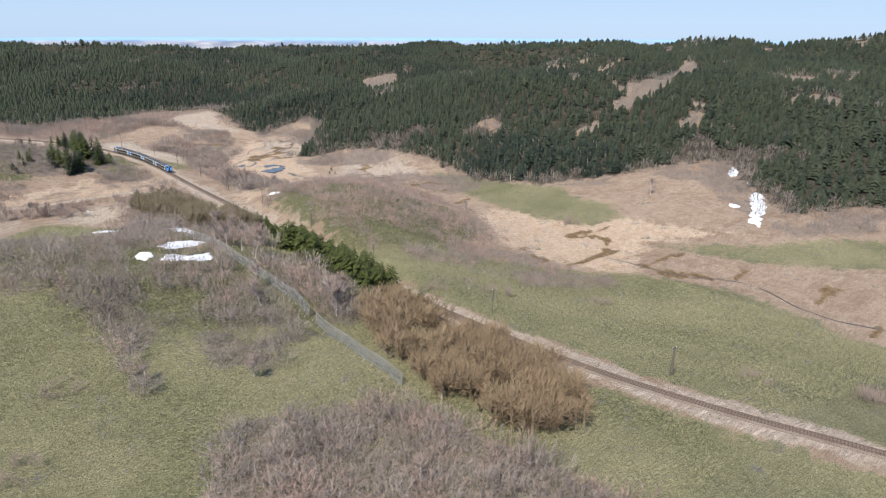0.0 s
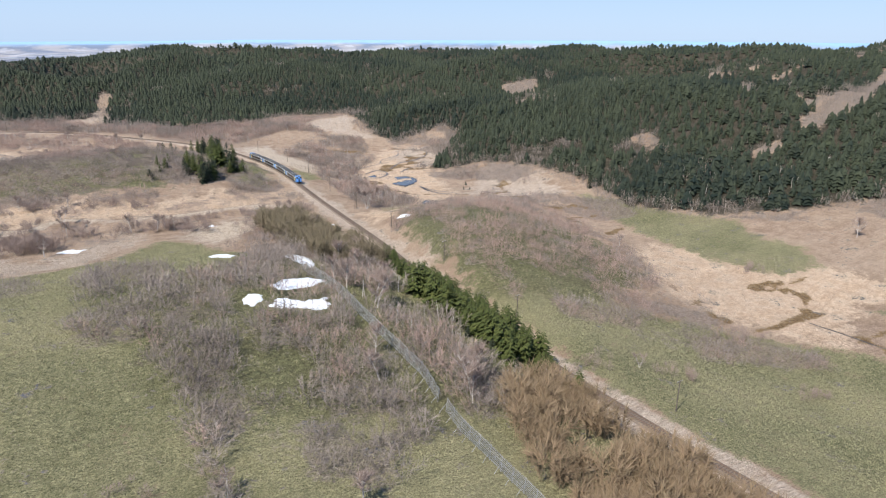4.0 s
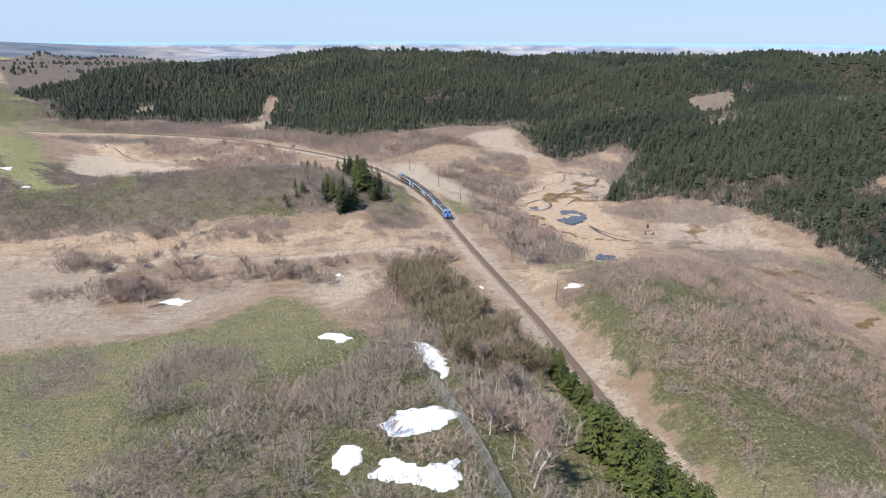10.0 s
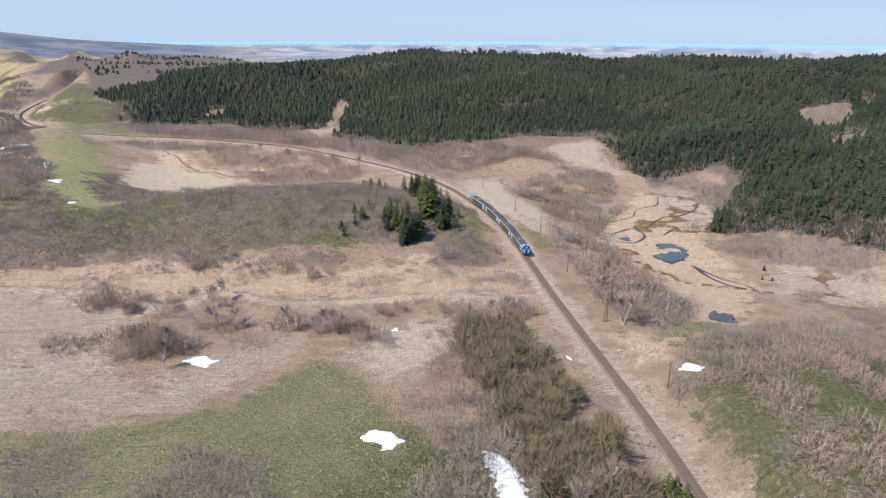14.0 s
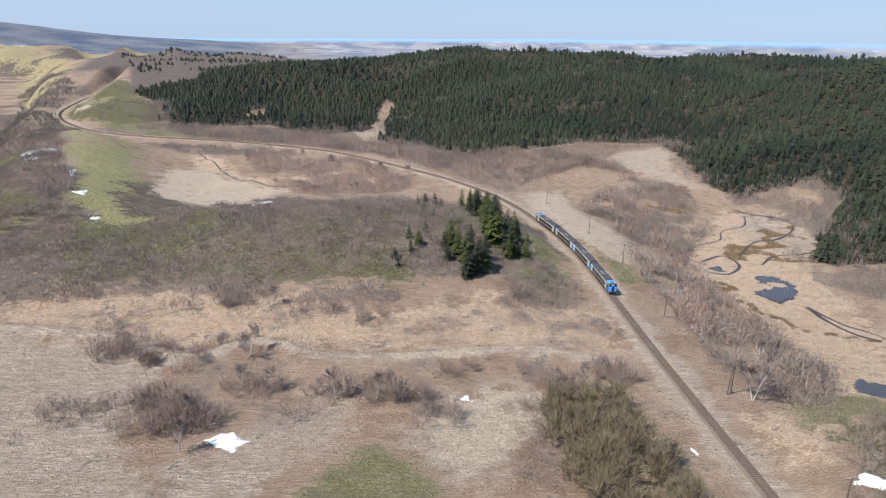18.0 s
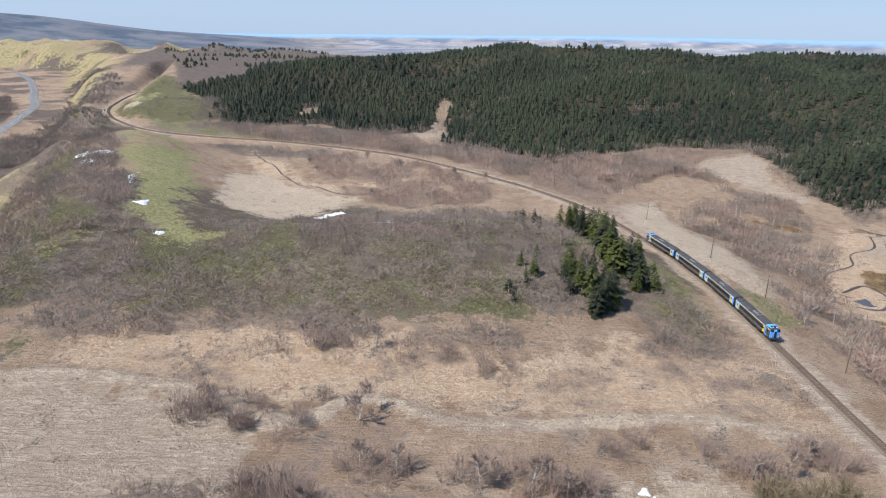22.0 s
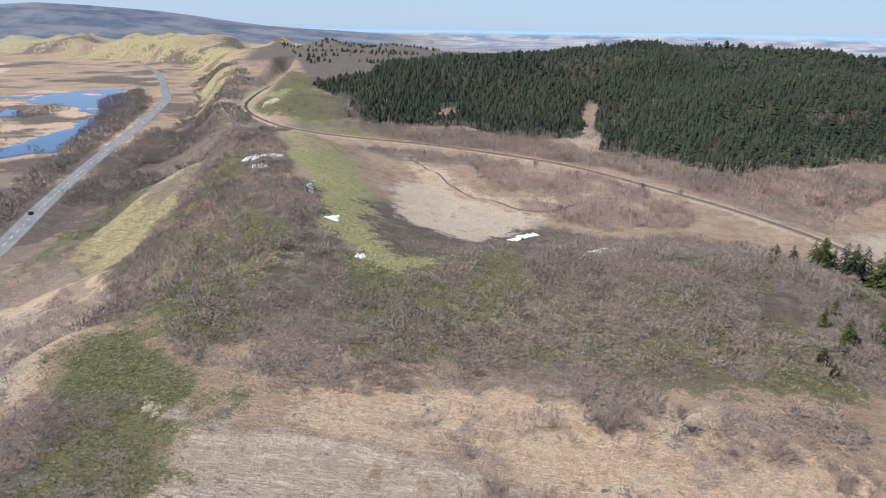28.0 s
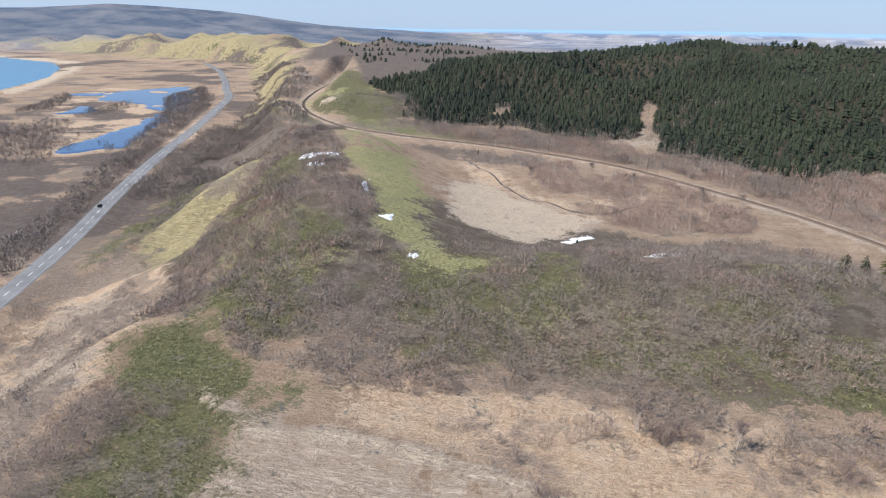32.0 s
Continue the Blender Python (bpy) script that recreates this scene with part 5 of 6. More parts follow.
def bush(seed, stems=7, twigs=12, wide=0.42, stem_w=0.024, twig_w=0.015, upright=0.5):
    """A leafless many-stemmed shrub with a domed crown."""
    r = np.random.default_rng(seed)
    a = np.arange(stems) * 2.39996 + r.uniform(-0.4, 0.4, stems)
    out = wide * np.sqrt((np.arange(stems) + r.uniform(0.2, 1.0, stems)) / stems) * 0.82
    top = 0.72 * np.sqrt(np.clip(1 - (out / wide) ** 2, 0.05, 1)) * r.uniform(0.8, 1.1, stems) + 0.10
    root = np.column_stack([0.07 * np.cos(a), 0.07 * np.sin(a), np.full(stems, -0.05)])
    tip = np.column_stack([out * np.cos(a), out * np.sin(a), top])
    parts = [blades(root, tip, np.full(stems, stem_w), unit(r, stems))]
    n = stems * twigs
    k = np.repeat(np.arange(stems), twigs)
    u = r.uniform(0.35, 1.0, n)[:, None]
    start = root[k] + (tip[k] - root[k]) * u + np.array([0, 0, 1.0]) * 0.05 * np.sin(np.pi * u)
    away = (start - np.array([0, 0, 0.2])) / np.array([wide, wide, 0.8])
    away /= np.linalg.norm(away, axis=1)[:, None] + 1e-6
    head = away * 0.6 + unit(r, n) * 0.6 + np.array([0, 0, upright * 0.6])
    head /= np.linalg.norm(head, axis=1)[:, None]
    ln = r.uniform(0.14, 0.34, n)[:, None]
    parts.append(blades(start, start + head * ln, r.uniform(0.6, 1.3, n) * twig_w, unit(r, n)))
    return join(*parts)


def bare_tree(seed, limbs=9, twigs=15, wide=0.26, forks=1):
    """Trunk and limbs, and apart from them the fine twigs of a leafless tree."""
    r = np.random.default_rng(seed)
    wood_v, wood_f, n = [], [], 0

    def limb(a, b, r0, r1, sides=5):
        nonlocal n
        a, b = np.array(a), np.array(b)
        d = b - a
        s = np.cross(d, [0.3, 0.8, 0.1])
        s /= np.linalg.norm(s)
        t = np.cross(d / np.linalg.norm(d), s)
        ang = np.arange(sides) / sides * 2 * np.pi
        ring = np.cos(ang)[:, None] * s + np.sin(ang)[:, None] * t
        wood_v.append(np.vstack([a + ring * r0, b + ring * r1]))
        i = np.arange(sides)
        j = (i + 1) % sides
        wood_f.append(np.vstack([np.column_stack([i, j, j + sides]), np.column_stack([i, j + sides, i + sides])]) + n)
        n += 2 * sides

    starts, heads = [], []
    for k in range(forks):
        ang = r.uniform(0, 6.28)
        lean = 0.05 if forks == 1 else 0.22
        p0 = np.array([0.015 * k * math.cos(ang), 0.015 * k * math.sin(ang), -0.04])
        p1 = p0 + [lean * 0.4 * math.cos(ang), lean * 0.4 * math.sin(ang), 0.38]
        p2 = p1 + [lean * math.cos(ang + 0.4), lean * math.sin(ang + 0.4), 0.46]
        limb(p0, p1, 0.016, 0.012)
        limb(p1, p2, 0.012, 0.004)
        for i in range(limbs):
            u = r.uniform(0.15, 1.0)
            q = p1 + (p2 - p1) * u if u > 0.3 else p0 + (p1 - p0) * r.uniform(0.6, 1)
            b = ang + r.uniform(0, 6.28)
            ln = wide * (1.15 - 0.75 * u) * r.uniform(0.7, 1.1)
            e = q + np.array([ln * math.cos(b), ln * math.sin(b), ln * r.uniform(0.6, 1.3)])
            limb(q, e, 0.0055, 0.002, 3)
            for m in range(twigs):
                w = r.uniform(0.12, 1.0)
                starts.append(q + (e - q) * w)
                h = (e - q) / ln * 0.5 + unit(r, 1)[0] * 0.6 + [0, 0, 0.35]
                heads.append(h / np.linalg.norm(h) * r.uniform(0.07, 0.20))
    starts, heads = np.array(starts), np.array(heads)
    tv, tf = blades(starts, starts + heads, r.uniform(0.6, 1.3, len(starts)) * (0.0085 if twigs > 20 else 0.012), unit(r, len(starts)))
    return (np.vstack(wood_v), np.vstack(wood_f)), (tv, tf)


def fir(seed, sprays=44, wide=0.21, fine=0, bare=0.06, blunt=0.0, broad=0.9):
    """The crown of a fir: drooping sprays set spirally up the stem, narrowing upwards."""
    r = np.random.default_rng(seed)
    roots, tips, widths, drops = [], [], [], []
    for k in range(sprays):
        u = ((k + r.uniform(0, 1)) / sprays) ** 1.15
        z = bare + (0.97 - bare) * u
        reach = wide * ((1 - u) ** (0.85 - 0.4 * blunt) * (1 - 0.35 * math.exp(-u * 9)) + 0.05)
        a = k * 2.39996 + r.uniform(-0.4, 0.4)
        l = reach * r.uniform(0.62, 1.22)
        root = np.array([0, 0, z + 0.05])
        tip = np.array([math.cos(a) * l, math.sin(a) * l, z - l * r.uniform(0.1, 0.6)])
        roots.append(root), tips.append(tip), drops.append(0.015)
        widths.append(l * (broad * r.uniform(0.8, 1.2) if not fine else 0.32))
        for j in range(fine):
            s_ = 0.25 + 0.7 * (j // 2 + r.uniform(0, 0.8)) / (fine / 2)
            q = root + (tip - root) * min(s_, 0.95)
            b = a + (1 if j % 2 else -1) * r.uniform(0.5, 0.95)
            ll = l * (1.05 - 0.7 * s_) * r.uniform(0.5, 0.8)
            e = q + np.array([math.cos(b) * ll, math.sin(b) * ll, -ll * r.uniform(0.05, 0.45)])
            roots.append(q), tips.append(e), widths.append(ll * 0.5), drops.append(0.008)
    roots.append(np.array([0, 0, 0.90])), tips.append(np.array([0.0, 0.0, 1.02])), widths.append(0.03), drops.append(0.0)
    return kites(np.array(roots), np.array(tips), np.array(widths), np.array(drops), 0)


def scatter_mesh(name, templates, x, y, z, size, tone, material, seed=0, squash=None):
    """Many plants joined into one mesh."""
    r = np.random.default_rng(seed)
    pick = r.integers(0, len(templates), len(x))
    yaw = r.uniform(0, 2 * np.pi, len(x))
    wide = r.uniform(0.85, 1.2, len(x)) if squash is None else squash
    vs, fs, ts, n = [], [], [], 0
    for k, (v, f) in enumerate(templates):
        w = np.nonzero(pick == k)[0]
        if not len(w):
            continue
        c, s = np.cos(yaw[w])[:, None], np.sin(yaw[w])[:, None]
        h = size[w][:, None]
        b = h * wide[w][:, None]
        px = (v[None, :, 0] * c - v[None, :, 1] * s) * b + x[w][:, None]
        py = (v[None, :, 0] * s + v[None, :, 1] * c) * b + y[w][:, None]
        pz = v[None, :, 2] * h + z[w][:, None]
        vs.append(np.stack([px, py, pz], -1).reshape(-1, 3))
        fs.append((f[None] + (np.arange(len(w)) * len(v))[:, None, None] + n).reshape(-1, 3))
        ts.append(np.repeat(tone[w], len(v)))
        n += len(w) * len(v)
    me = mesh_of(name, np.vstack(vs), np.vstack(fs), material)
    with_values(me, "tone", np.concatenate(ts))
    return me


def tree_mesh(name, shape, material, size, seed):
    v, f = shape
    me = mesh_of(name, v * size, f, material)
    r = np.random.default_rng(seed)
    with_values(me, "tone", np.clip(r.normal(0.5, 0.2, len(v) // 4 + 1), 0, 1).repeat(4)[:len(v)])
    return me


# ---- firs that stand by themselves ----
FIR_SHAPES = [fir(60 + i, 76, w, 5, 0.04, b) for i, (w, b) in enumerate(((0.33, 0.6), (0.28, 0.3), (0.38, 0.9), (0.31, 0.5)))]
fir_meshes = [tree_mesh("crown", s, NEEDLE, 1.0, i) for i, s in enumerate(FIR_SHAPES)]
fir_bright = [tree_mesh("crown", s, NEEDLE_BRIGHT, 1.0, i + 9) for i, s in enumerate(FIR_SHAPES)]
trunk_mesh = bpy.data.meshes.new("trunk")
tb = rod((0, 0, -0.06), (0, 0, 0.9), 0.022, 0.004, 7)
tb.to_mesh(trunk_mesh)
tb.free()
trunk_mesh.materials.append(TRUNK)


def plant_fir(x, y, tall, bright=False, group="", label="dark green fir tree with drooping branches on the grass hill"):
    z = ground_at(x, y)
    t = thing("fir_tree", label, "tree", group, pose(x, y, z, rng.normal(0, 1.5), rng.normal(0, 1.5), rng.uniform(0, 360)))
    t.scale = (tall * rng.uniform(0.9, 1.15),) * 2 + (tall,)
    part("trunk", trunk_mesh, TRUNK, t)
    k = int(rng.integers(4))
    part("crown", (fir_bright if bright else fir_meshes)[k], NEEDLE, t)
    return t


# the shelter row beside the railway: broad in the south, thinning to a single line in the north
row = spline([(99, 134), (97, 143), (95.5, 156), (94, 170), (92.5, 184), (92, 198), (91.5, 212), (91.5, 224)], 1)
cum = np.concatenate([[0], np.cumsum(np.linalg.norm(np.diff(row, axis=0), axis=1))])
s = 0.0
while s < cum[-1]:
    x, y, _ = along(row, cum, s)
    if s < 10:
        places, low, high = (-0.5,), 4.0, 6.5
    elif s < 58:
        places, low, high = (-6.2, -2.8, 0.4, 3.2), 7.5, 11.0
    else:
        places, low, high = (-0.8, 1.6), 5.0, 7.6
    for off in places:
        plant_fir(x + off + rng.normal(0, 0.8), y + rng.normal(0, 0.7), rng.uniform(low, high), True, "shelter row of firs", "olive green young fir in a shelter row by the railway")
    s += rng.uniform(1.9, 2.7)
# the clump on the knoll by the curve
for x, y, h in ((40, 437, 4.5), (43, 440, 5.5), (47, 439, 6), (50, 442, 5), (63, 456, 9.5), (66, 462, 9), (60, 452, 9), (69, 464, 8), (66, 447, 10), (64, 438, 10.5), (69, 440, 10), (67, 428, 11),
                (70, 432, 10), (66, 418, 11.5), (70, 412, 12), (72, 422, 10.5), (68, 405, 12), (71, 400, 11.5), (74, 406, 10.5), (67, 396, 11), (72, 392, 9.5), (70, 387, 7), (76, 390, 5.5), (79, 400, 5),
                (50, 388, 7.5), (53, 384, 8.5), (55, 378, 9.5), (58, 374, 9.5), (61, 377, 8.5), (56, 370, 8), (62, 383, 8), (51, 379, 7.5), (48, 383, 6), (39, 384, 4.5), (36, 380, 4), (35, 388, 4.5), (41, 397, 4), (57, 388, 8),
                (45, 420, 3), (32, 372, 3)):
    for k in range(2 if h > 7 else 1):
        plant_fir(x + rng.normal(0, 0.6 + 1.3 * k), y + rng.normal(0, 0.6 + 1.5 * k), h * (1.15 if not k else rng.uniform(0.65, 1.0)), bool(rng.integers(2)), "clump of firs by the curve", "tall dark green fir in a clump beside the railway curve")
for x, y, h in ((254, 316, 8), (259, 314, 7), (83, 607, 10), (-94, 720, 9), (-174, 739, 6), (3, 725, 9), (-35, 470, 1.5), (205, 372, 2.6), (198, 362, 2), (201, 360, 1.8), (338, 150, 5), (330, 142, 4.5), (322, 128, 4.5), (342, 140, 4),
                (-96, 624, 3), (31, 376, 3.6), (88, 150, 3.5), (86, 158, 3), (72, 238, 3.2), (70, 222, 3.5), (71, 210, 3.8), (69, 204, 3.2)):
    plant_fir(x, y, h, False, "", "single dark green fir standing in dry grass")

# ---- bare birches that stand out ----
BIRCH = [bare_tree(80 + i, 30 if f < 2 else 20, 30, 0.33, f) for i, f in enumerate((1, 2, 2, 1))]
birch_wood = [tree_mesh("trunk", w, BARK_PALE, 1.0, i) for i, (w, _) in enumerate(BIRCH)]
birch_twig = [tree_mesh("crown", t, TWIG_DARK, 1.0, i) for i, (_, t) in enumerate(BIRCH)]


def plant_birch(x, y, tall, kind_, label="leafless pale-barked birch with fine reddish twigs"):
    t = thing("birch_tree", label, "tree", "bare birches", pose(x, y, ground_at(x, y), rng.normal(0, 3), rng.normal(0, 3), rng.uniform(0, 360)))
    t.scale = (tall,) * 3
    part("trunk", birch_wood[kind_], BARK_PALE, t)
    part("crown", birch_twig[kind_], TWIG_DARK, t, "fine reddish leafless crown")
    return t


for x, y, h, k in ((-9, 283, 7.5, 1), (19, 303, 8.5, 0), (-5, 324, 8.5, 2), (114, 300, 11, 2), (116, 303, 9, 2), (83, 276, 7, 0), (58, 144, 7.5, 1), (73, 133, 8, 0), (286, 185, 9, 0), (76, 139, 8.5, 1), (54, 72, 6.5, 0),
                   (74, 135, 10, 2), (71, 180, 9, 1), (65, 194, 8.5, 0), (120, 136, 4, 2), (198, 229, 6, 0), (61, 154, 7, 0), (70, 176, 9.5, 1), (67, 190, 8.5, 3), (4, 307, 6.5, 0), (-3, 309, 6.5, 3), (-12, 294, 7, 1),
                   (28, 303, 6.5, 1), (34, 301, 6.5, 0), (39, 298, 6.5, 3), (31, 306, 6, 3), (70, 308, 6.5, 0), (77, 309, 7, 1), (83, 313, 6, 3), (-22, 354, 7, 0), (-4, 352, 6.5, 3), (127, 322, 7, 1), (133, 330, 7.5, 2), (122, 340, 7, 0),
                   (130, 352, 7, 1), (126, 368, 7, 2), (119, 380, 6.5, 0), (138, 312, 6, 0), (25, 124, 5, 2), (44, 116, 6, 1), (78, 190, 8, 0), (76, 204, 8, 1), (73, 216, 8, 3), (80, 222, 7.5, 2), (40, 420, 6, 0), (52, 412, 6, 3), (58, 398, 6, 1),
                   (-10, 560, 7, 0), (20, 545, 7, 1), (36, 540, 7, 3), (-30, 580, 7, 0), (-60, 560, 6, 1), (10, 500, 6, 0), (-20, 505, 6, 3), (60, 610, 8, 0), (30, 630, 8, 1), (90, 590, 8, 2), (120, 570, 8, 0), (150, 580, 8, 1)):
    plant_birch(x, y, h, k)

# ---- scrub, woods and grass: uncounted, one object a kind ----
def sow(outline, gap, seed, clump=0.0, clump_size=14.0):
    """Jittered places inside an outline, thinned into clumps."""
    r = np.random.default_rng(seed)
    o = np.array(outline, float)
    (ax, ay), (bx, by) = o.min(0), o.max(0)
    X, Y = np.meshgrid(np.arange(ax, bx, gap), np.arange(ay, by, gap))
    X, Y = X.ravel() + r.uniform(-0.5, 0.5, X.size) * gap, Y.ravel() + r.uniform(-0.5, 0.5, Y.size) * gap
    s = inside(X, Y, outline)
    ok = s > r.uniform(-3, 2, X.size)
    if clump:
        ok &= rough(X, Y, clump_size, seed, 2) > clump * r.uniform(0.5, 1.5, X.size) - 0.35
    t, _ = off_line(X[ok], Y[ok], TRACK[::2])
    x, y = X[ok][t > 5.5], Y[ok][t > 5.5]
    f, _ = off_line(x, y, ROAD)
    x, y = x[f > 7], y[f > 7]
    # keep the old snow clear, and the open crest of the ridge
    hold = np.ones(len(x), bool)
    for o in SNOWS:
        c = np.mean(o, 0)
        close = np.abs(x - c[0]) + np.abs(y - c[1]) < 40
        if close.any():
            for dy in (0, 3.0, 6.0):
                hold[close] &= inside(x[close], y[close] + dy, o) < 0.6
    spur = np.abs(spurs(x, y))
    hold &= ~((x < -190) & (y > 620) & (y < 1500) & (x > np.interp(y, FOOT_Y, FOOT_X)) & (spur < 0.17))
    crest = inside(x, y, COVER["lime"][0])
    return x[hold & (crest < 1)], y[hold & (crest < 1)]


BUSH = [bush(i, 7, 18, w, 0.012, 0.0138, u) for i, (w, u) in enumerate(((0.52, 0.5), (0.62, 0.3), (0.7, 0.2), (0.5, 0.8), (0.6, 0.4), (0.78, 0.1)))]
BUSH_LITE = [bush(20 + i, 6, 10, 0.62, 0.016, 0.0310, 0.3) for i in range(5)]
BUSH_FAR = [bush(40 + i, 4, 6, 0.62, 0.06, 0.13, 0.3) for i in range(5)]
grey, red, dark = {}, {}, {}
SHAPES = {"near": BUSH, "lite": BUSH_LITE, "far": BUSH_FAR}
for i, (o, gap, tall, clump, reddish, kind_) in enumerate(SCRUB):
    shapes = SHAPES[kind_]
    x, y = sow(o, gap, 200 + i, clump)
    r = np.random.default_rng(300 + i)
    h = tall * r.uniform(0.40, 1.25, len(x)) * (1 + 0.40 * rough(x, y, 9, 7, 1))
    is_red = rough(x, y, 17, 61, 2) * 0.5 + 0.5 + r.normal(0, 0.2, len(x)) < reddish
    key = id(shapes)
    for store, w in (((grey, ~is_red), (red, is_red)) if reddish >= 0 else ((dark, ~is_red | is_red),)):
        store.setdefault(key, (shapes, [], [], []))
        for k, q in enumerate((x[w], y[w], h[w])):
            store[key][1 + k].append(q)
# loose clumps in the pale grass
r = np.random.default_rng(77)
loose = [], [], []
for cx, cy, n, tall in ((-37, 325, 6, 4.2), (-28, 321, 5, 3.8), (-19, 301, 6, 4.6), (-11, 293, 7, 4.8), (18, 305, 4, 4.6), (40, 296, 5, 4.4), (48, 317, 5, 3.2), (86, 311, 6, 3.6), (-37, 294, 5, 2.8), (-2, 306, 4, 2.8), (-16, 352, 4, 3.6), (24, 344, 4, 3.0), (-38, 328, 4, 3.4), (-30, 326, 4, 3.2), (-18, 320, 4, 3), (-15, 330, 3, 3), (-19, 300, 5, 3.6), (-17, 292, 6, 4), (-12, 296, 5, 4.2), (-40, 300, 3, 3), (-32, 301, 4, 3), (-2, 309, 3, 3.5), (5, 306, 3, 3), (30, 304, 6, 3.6), (36, 302, 6, 4), (46, 315, 4, 2.6),
                        (64, 314, 5, 3.4), (73, 308, 7, 3.6), (82, 313, 5, 3.2), (25, 343, 3, 2.6), (-30, 353, 4, 3.4), (-14, 352, 4, 3.2), (3, 350, 4, 3), (14, 348, 4, 3.4), (-45, 345, 3, 2.2), (60, 300, 3, 2.5), (12, 300, 2, 2), (-62, 360, 4, 2.4), (40, 338, 2, 2), (228, 190, 5, 2.5), (176, 150, 6, 2.4),
                        (110, 140, 4, 2.2), (165, 120, 5, 2.2), (236, 350, 3, 2.6), (128, 130, 3, 3), (145, 60, 4, 2.4), (160, 40, 5, 3), (10, 130, 3, 2), (0, 110, 3, 2.4), (-20, 130, 4, 2.4), (-10, 90, 3, 2.2), (-30, 170, 4, 2.4)):
    for k, q in enumerate((cx + r.normal(0, 3.0, 3 * n), cy + r.normal(0, 2.2, 3 * n), 1.45 * tall * r.uniform(0.45, 1.15, 3 * n))):
        loose[k].append(q)
x, y, h = (np.concatenate(q) for q in loose)
SAPLING = [bush(70 + i, 9, 20, 0.40, 0.011, 0.0110, 0.6) for i in range(5)]
tagged(new("dark_saplings", scatter_mesh("dark_saplings", SAPLING, x, y, height(x, y), h, np.clip(r.normal(0.5, 0.3, len(x)), 0, 1), TWIG_DARK, 4)), "clumps of dark leafless saplings in pale dry grass", "scrub", kind="stuff")
for store, mat_, name, label in ((grey, TWIG, "grey_scrub", "leafless grey-brown scrub over the hills"), (red, TWIG_RED, "reddish_scrub", "leafless reddish-brown scrub over the hills"), (dark, TWIG_DARK, "dark_scrub", "dark leafless scrub along the coast road")):
    for shapes, xs, ys, hs in store.values():
        x, y, h = np.concatenate(xs), np.concatenate(ys), np.concatenate(hs)
        if len(x):
            tone = np.clip(0.5 + 0.35 * rough(x, y, 24, 71, 2) + r.normal(0, 0.30, len(x)), 0, 1)
            tagged(new(name, scatter_mesh(name, shapes, x, y, height(x, y), h, tone, mat_, 3)), label, "scrub", kind="stuff")

# larches, rusty before the needles come
LARCH_T = [bush(120 + i, 9, 36, w, 0.011, 0.0155, 0.45) for i, w in enumerate((0.30, 0.36, 0.42, 0.33))]
for o, gap, tall, mat_, label in (([(80, 130), (88, 136), (96, 132), (97, 112), (101, 97), (102, 86), (97, 74), (88, 69), (79, 72), (75, 84), (74, 98), (76, 114)], 2.1, 7.6, LARCH_RUST, "rusty brown larch thicket by the railway"),
                                  ([(66, 302), (80, 298), (84, 280), (88, 254), (89, 230), (88, 212), (80, 206), (72, 212), (70, 228), (68, 250), (67, 272), (65, 288)], 2.0, 7.4, LARCH, "olive brown larch belt beside the railway")):
    x, y = sow(o, gap, 400 + int(tall), 0.08, 7.0)
    h = tall * r.uniform(0.6, 1.25, len(x))
    tagged(new("larch_thicket", scatter_mesh("larch_thicket", LARCH_T, x, y, height(x, y), h, np.clip(r.normal(0.5, 0.25, len(x)), 0, 1), mat_, 5)), label, "thicket", kind="stuff")

# woods on the hills
BARE_T = [bush(130 + i, 5, 12, 0.52, 0.015, 0.019, 0.4) for i in range(4)]
def tiers(seed, levels, points, wide, blunt):
    """A conifer crown of overlapping ragged skirts."""
    r = np.random.default_rng(seed)
    vs, fs, n = [], [], 0
    for k in range(levels):
        u = k / levels
        low, top = 0.06 + 0.80 * u, min(1.0, 0.06 + 0.80 * u + 0.95 / levels + 0.16 * (1 - u))
        reach = wide * ((1 - u) ** (1.0 - 0.5 * blunt) + 0.03) * r.uniform(0.88, 1.1)
        a = np.arange(2 * points) * np.pi / points + r.uniform(0, 6.28)
        tip = np.arange(2 * points) % 2 == 0
        rad = reach * np.where(tip, r.uniform(0.85, 1.2, 2 * points), r.uniform(0.5, 0.72, 2 * points))
        z = low + np.where(tip, r.uniform(-0.05, 0.02, 2 * points), r.uniform(0.02, 0.07, 2 * points))
        shift = r.normal(0, 0.012, 2)
        vs.append(np.vstack([[shift[0], shift[1], top if k < levels - 1 else 1.0], np.column_stack([rad * np.cos(a) + shift[0], rad * np.sin(a) + shift[1], z])]))
        i = np.arange(2 * points)
        fs.append(np.column_stack([np.zeros(2 * points, int), 1 + i, 1 + (i + 1) % (2 * points)]) + n)
        n += 2 * points + 1
    return np.vstack(vs) * np.array([1, 1, 0.84]), np.vstack(fs)


FOREST_NEAR = [tiers(140 + i, 5, 5, w, b) for i, (w, b) in enumerate(((0.30, 0.5), (0.26, 0.3), (0.36, 0.9), (0.32, 0.8), (0.38, 1.0)))]
FOREST_MID = [tiers(145 + i, 3, 5, w, b) for i, (w, b) in enumerate(((0.34, 0.7), (0.30, 0.5), (0.40, 1.0), (0.36, 0.9)))]
FOREST_FAR = [tiers(150 + i, 2, 4, w, 1.0) for i, w in enumerate((0.42, 0.48, 0.40))]


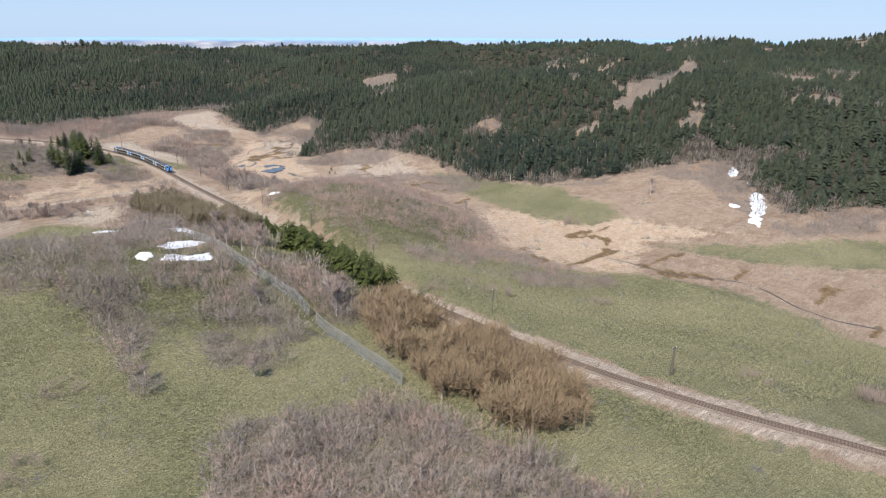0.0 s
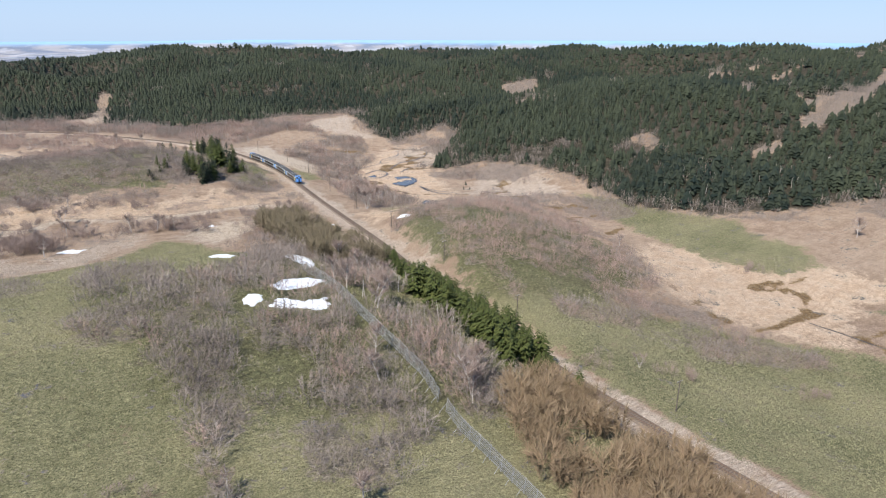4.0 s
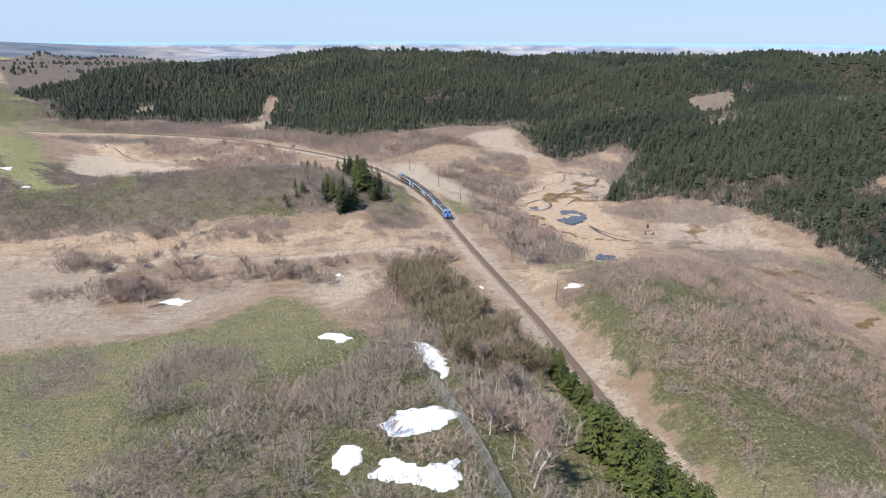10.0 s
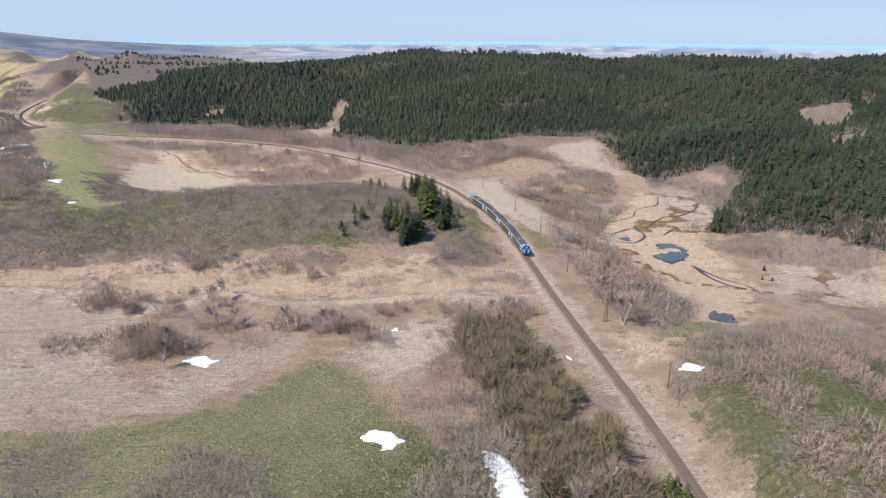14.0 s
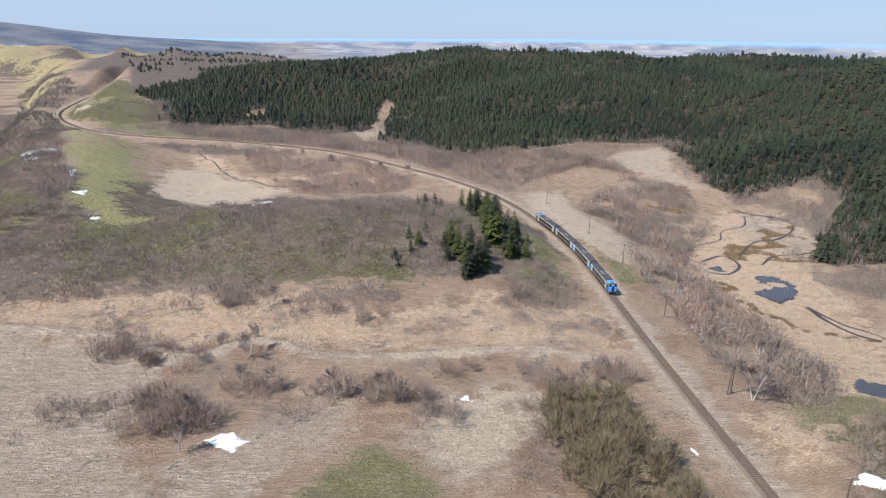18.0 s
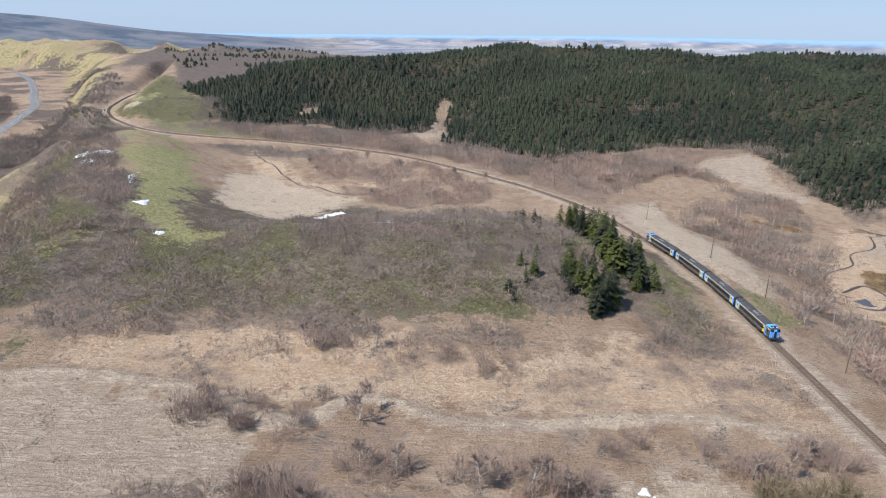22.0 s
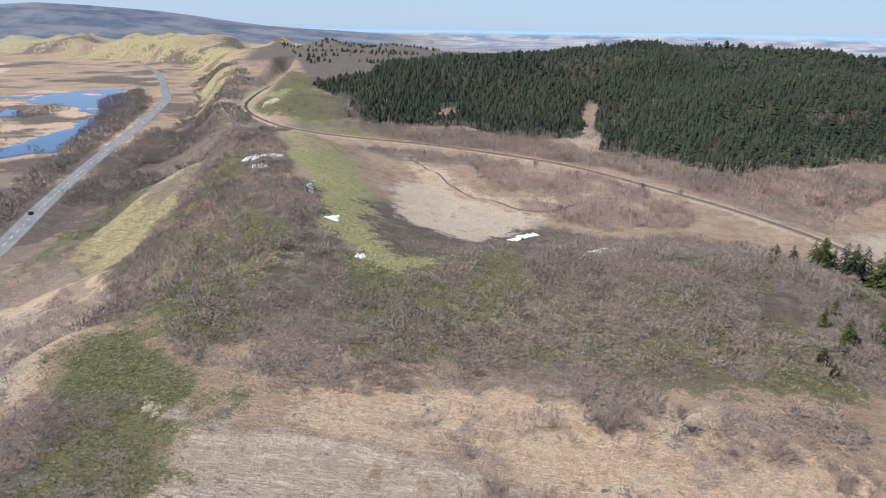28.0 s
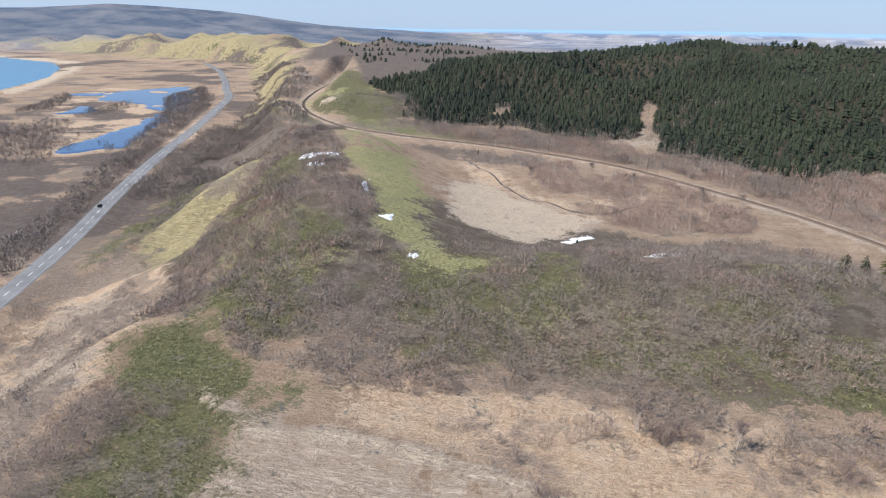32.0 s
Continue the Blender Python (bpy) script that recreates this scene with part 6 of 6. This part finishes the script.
def woods(gap, near, far_, seed):
    r_ = np.random.default_rng(seed)
    X, Y = np.meshgrid(np.arange(-300, 2200, gap), np.arange(-150, 1800, gap))
    X, Y = X.ravel() + r_.uniform(-0.5, 0.5, X.size) * gap, Y.ravel() + r_.uniform(-0.5, 0.5, Y.size) * gap
    d = np.hypot(X - 20, Y - 120)
    ok = (d >= near) & (d < far_) & (Y > X / 3.4 - 40)
    X, Y = X[ok], Y[ok]
    s = inside(X, Y, WOODS)
    ok = s > 0.5
    X, Y, s = X[ok], Y[ok], s[ok]
    bare_ = rough(X, Y, 34, 91, 3) + 0.12 * r_.normal(size=len(X)) - 0.25 * np.exp(-s / 18.0) * -1
    gone = bare_ > np.where((X > 200) & (Y < 560), np.where(s < 60, 0.50, 0.39), 0.60)
    for o in OPEN:
        gone |= inside(X, Y, o) > 5.0 * rough(X, Y, 9, 99, 2)
    return X[~gone], Y[~gone], X[gone], Y[gone]


gone_x, gone_y = [], []
for gap, near, far_, shapes, tall, seed in ((4.2, 0, 520, FOREST_NEAR, 8.0, 1), (4.9, 520, 850, FOREST_MID, 7.0, 2), (7.0, 850, 1250, FOREST_FAR, 7.6, 3), (12.0, 1250, 2100, FOREST_FAR, 9.0, 4)):
    x, y, bx_, by_ = woods(gap, near, far_, seed)
    h = tall * r.choice((0.55, 0.8, 1.0, 1.2), len(x)) * r.uniform(0.85, 1.15, len(x)) * (1 + 0.25 * rough(x, y, 60, 93, 2))
    # stands of dark firs and of lighter pines; ridges painted lighter as if sunlit
    stand_ridge_light = smooth(-0.10, 0.10, rough(x, y, 120, 95, 3) + 0.35 * (0.25 - np.abs(rough(x, y, 200, 6, 2))))
    tone = np.clip(0.05 + 0.48 * stand_ridge_light + r.normal(0, 0.16, len(x)), 0, 1)
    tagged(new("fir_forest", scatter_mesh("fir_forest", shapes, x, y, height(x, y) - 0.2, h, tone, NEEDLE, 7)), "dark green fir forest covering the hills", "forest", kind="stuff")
    if far_ <= 850:
        gone_x.append(bx_), gone_y.append(by_)
# leafless trees along the foot of the woods
X, Y = np.meshgrid(np.arange(-210, 380, 4.2), np.arange(80, 900, 4.2))
X, Y = X.ravel() + r.uniform(-1.6, 1.6, X.size), Y.ravel() + r.uniform(-1.6, 1.6, Y.size)
s = inside(X, Y, WOODS)
ok = (np.abs(s + 2) < 8) & (rough(X, Y, 24, 97, 2) > -0.25) & (inside(X, Y, OPEN[4]) < 0)
gone_x.append(X[ok]), gone_y.append(Y[ok])
x, y = np.concatenate(gone_x), np.concatenate(gone_y)
tone = np.clip(r.normal(0.35, 0.25, len(x)), 0, 1)
tagged(new("bare_woodland", scatter_mesh("bare_woodland", BARE_T, x, y, height(x, y), r.uniform(3.5, 7.0, len(x)), tone, TWIG, 8)), "leafless brown trees in gaps of the fir forest", "forest", kind="stuff")
# scattered dark firs on the far brown plateau
x, y = sow([(-150, 1300), (-260, 920), (-330, 1100), (-520, 1500), (-560, 1900), (0, 2100), (300, 1900)], 14, 500, 0.45, 90)
tagged(new("far_firs", scatter_mesh("far_firs", FOREST_FAR, x, y, height(x, y), r.uniform(4, 8.5, len(x)), np.full(len(x), 0.3), NEEDLE, 9)), "scattered dark firs on a distant brown plateau", "forest", kind="stuff")

# pale upright stems among the scrub of the valley
STEMS = [bare_tree(170 + i, 4, 3, 0.24, 1)[0] for i in range(4)]
xs, ys = [], []
for o, gap in (([(124, 506), (173, 562), (182, 470), (152, 425), (147, 325), (126, 294), (118, 350), (132, 440)], 7), ([(-90, 660), (-30, 640), (34, 580), (100, 540), (214, 560), (222, 612), (120, 632), (14, 656), (-60, 700), (-150, 700)], 8),
               ([(-68, 591), (-41, 616), (24, 558), (30, 500), (-26, 499)], 9), ([(66, 240), (84, 205), (83, 150), (70, 132), (66, 180)], 6),
               ([(250, 276), (260, 250), (330, 215), (360, 260), (290, 300)], 8)):
    a, b = sow(o, 0.95 * gap, 600 + len(xs), 0.15)
    xs.append(a), ys.append(b)
x, y = np.concatenate(xs), np.concatenate(ys)
tagged(new("pale_stems", scatter_mesh("pale_stems", STEMS, x, y, height(x, y), r.uniform(3.5, 6.5, len(x)), np.clip(r.normal(0.4, 0.25, len(x)), 0, 1), BARK_PALE, 11)), "slender pale stems of young birches in the scrub", "stems", kind="stuff")


# ---- grass ----
def tuft(seed, n=4, spread_=0.5, width=0.22):
    q = np.random.default_rng(seed)
    a = q.uniform(0, 2 * np.pi, n)
    root = np.column_stack([np.cos(a), np.sin(a), np.zeros(n)]) * q.uniform(0.05, 0.3, (n, 1))
    b = a + q.normal(0, 0.5, n)
    tip = root + np.column_stack([np.cos(b) * spread_, np.sin(b) * spread_, np.ones(n)]) * q.uniform(0.5, 1.0, (n, 1))
    return blades(root, tip, np.full(n, width), unit(q, n))


def grass(name, kinds, gap, box_, seed, material, shapes, tall, label, cut=0.45):
    q = np.random.default_rng(seed)
    X, Y = np.meshgrid(np.arange(box_[0], box_[1], gap), np.arange(box_[2], box_[3], gap))
    X, Y = X.ravel() + q.uniform(-0.5, 0.5, X.size) * gap, Y.ravel() + q.uniform(-0.5, 0.5, Y.size) * gap
    c = cover(X, Y, np.zeros(X.shape))
    w = np.maximum.reduce([c[k] for k in kinds]) + 0.3 * rough(X, Y, 7, seed, 2)
    t, _ = off_line(X, Y, TRACK[::2])
    ok = (w > cut) & (t > 4.5)
    X, Y = X[ok], Y[ok]
    tone = np.clip(0.45 + 0.45 * rough(X, Y, 12, seed + 3, 3) + q.normal(0, 0.2, len(X)), 0, 1)
    tagged(new(name, scatter_mesh(name, shapes, X, Y, height(X, Y) - 0.05, tall * q.uniform(0.6, 1.4, len(X)), tone, material, seed)), label, "grass", kind="stuff")


SASA_T = [tuft(i, 5, 0.9, 0.26) for i in range(5)]
STRAW_T = [tuft(10 + i, 7, 0.8, 0.09) for i in range(5)]
grass("bamboo_grass", ("green",), 0.95, (-60, 205, 45, 262), 21, SASA, SASA_T, 0.45, "low green bamboo grass on the near hill")
grass("bamboo_grass", ("green", "dark_sasa"), 1.5, (-175, 120, 262, 560), 22, SASA, SASA_T, 0.6, "green bamboo grass on the ridge")
grass("dry_grass", ("pale", "orange"), 1.35, (-215, 130, 256, 420), 23, STRAW, STRAW_T, 0.7, "matted pale dry grass in the valley")
grass("dry_grass", ("orange",), 2.4, (100, 270, 100, 500), 24, STRAW, STRAW_T, 0.7, "tawny dry grass of the marsh")
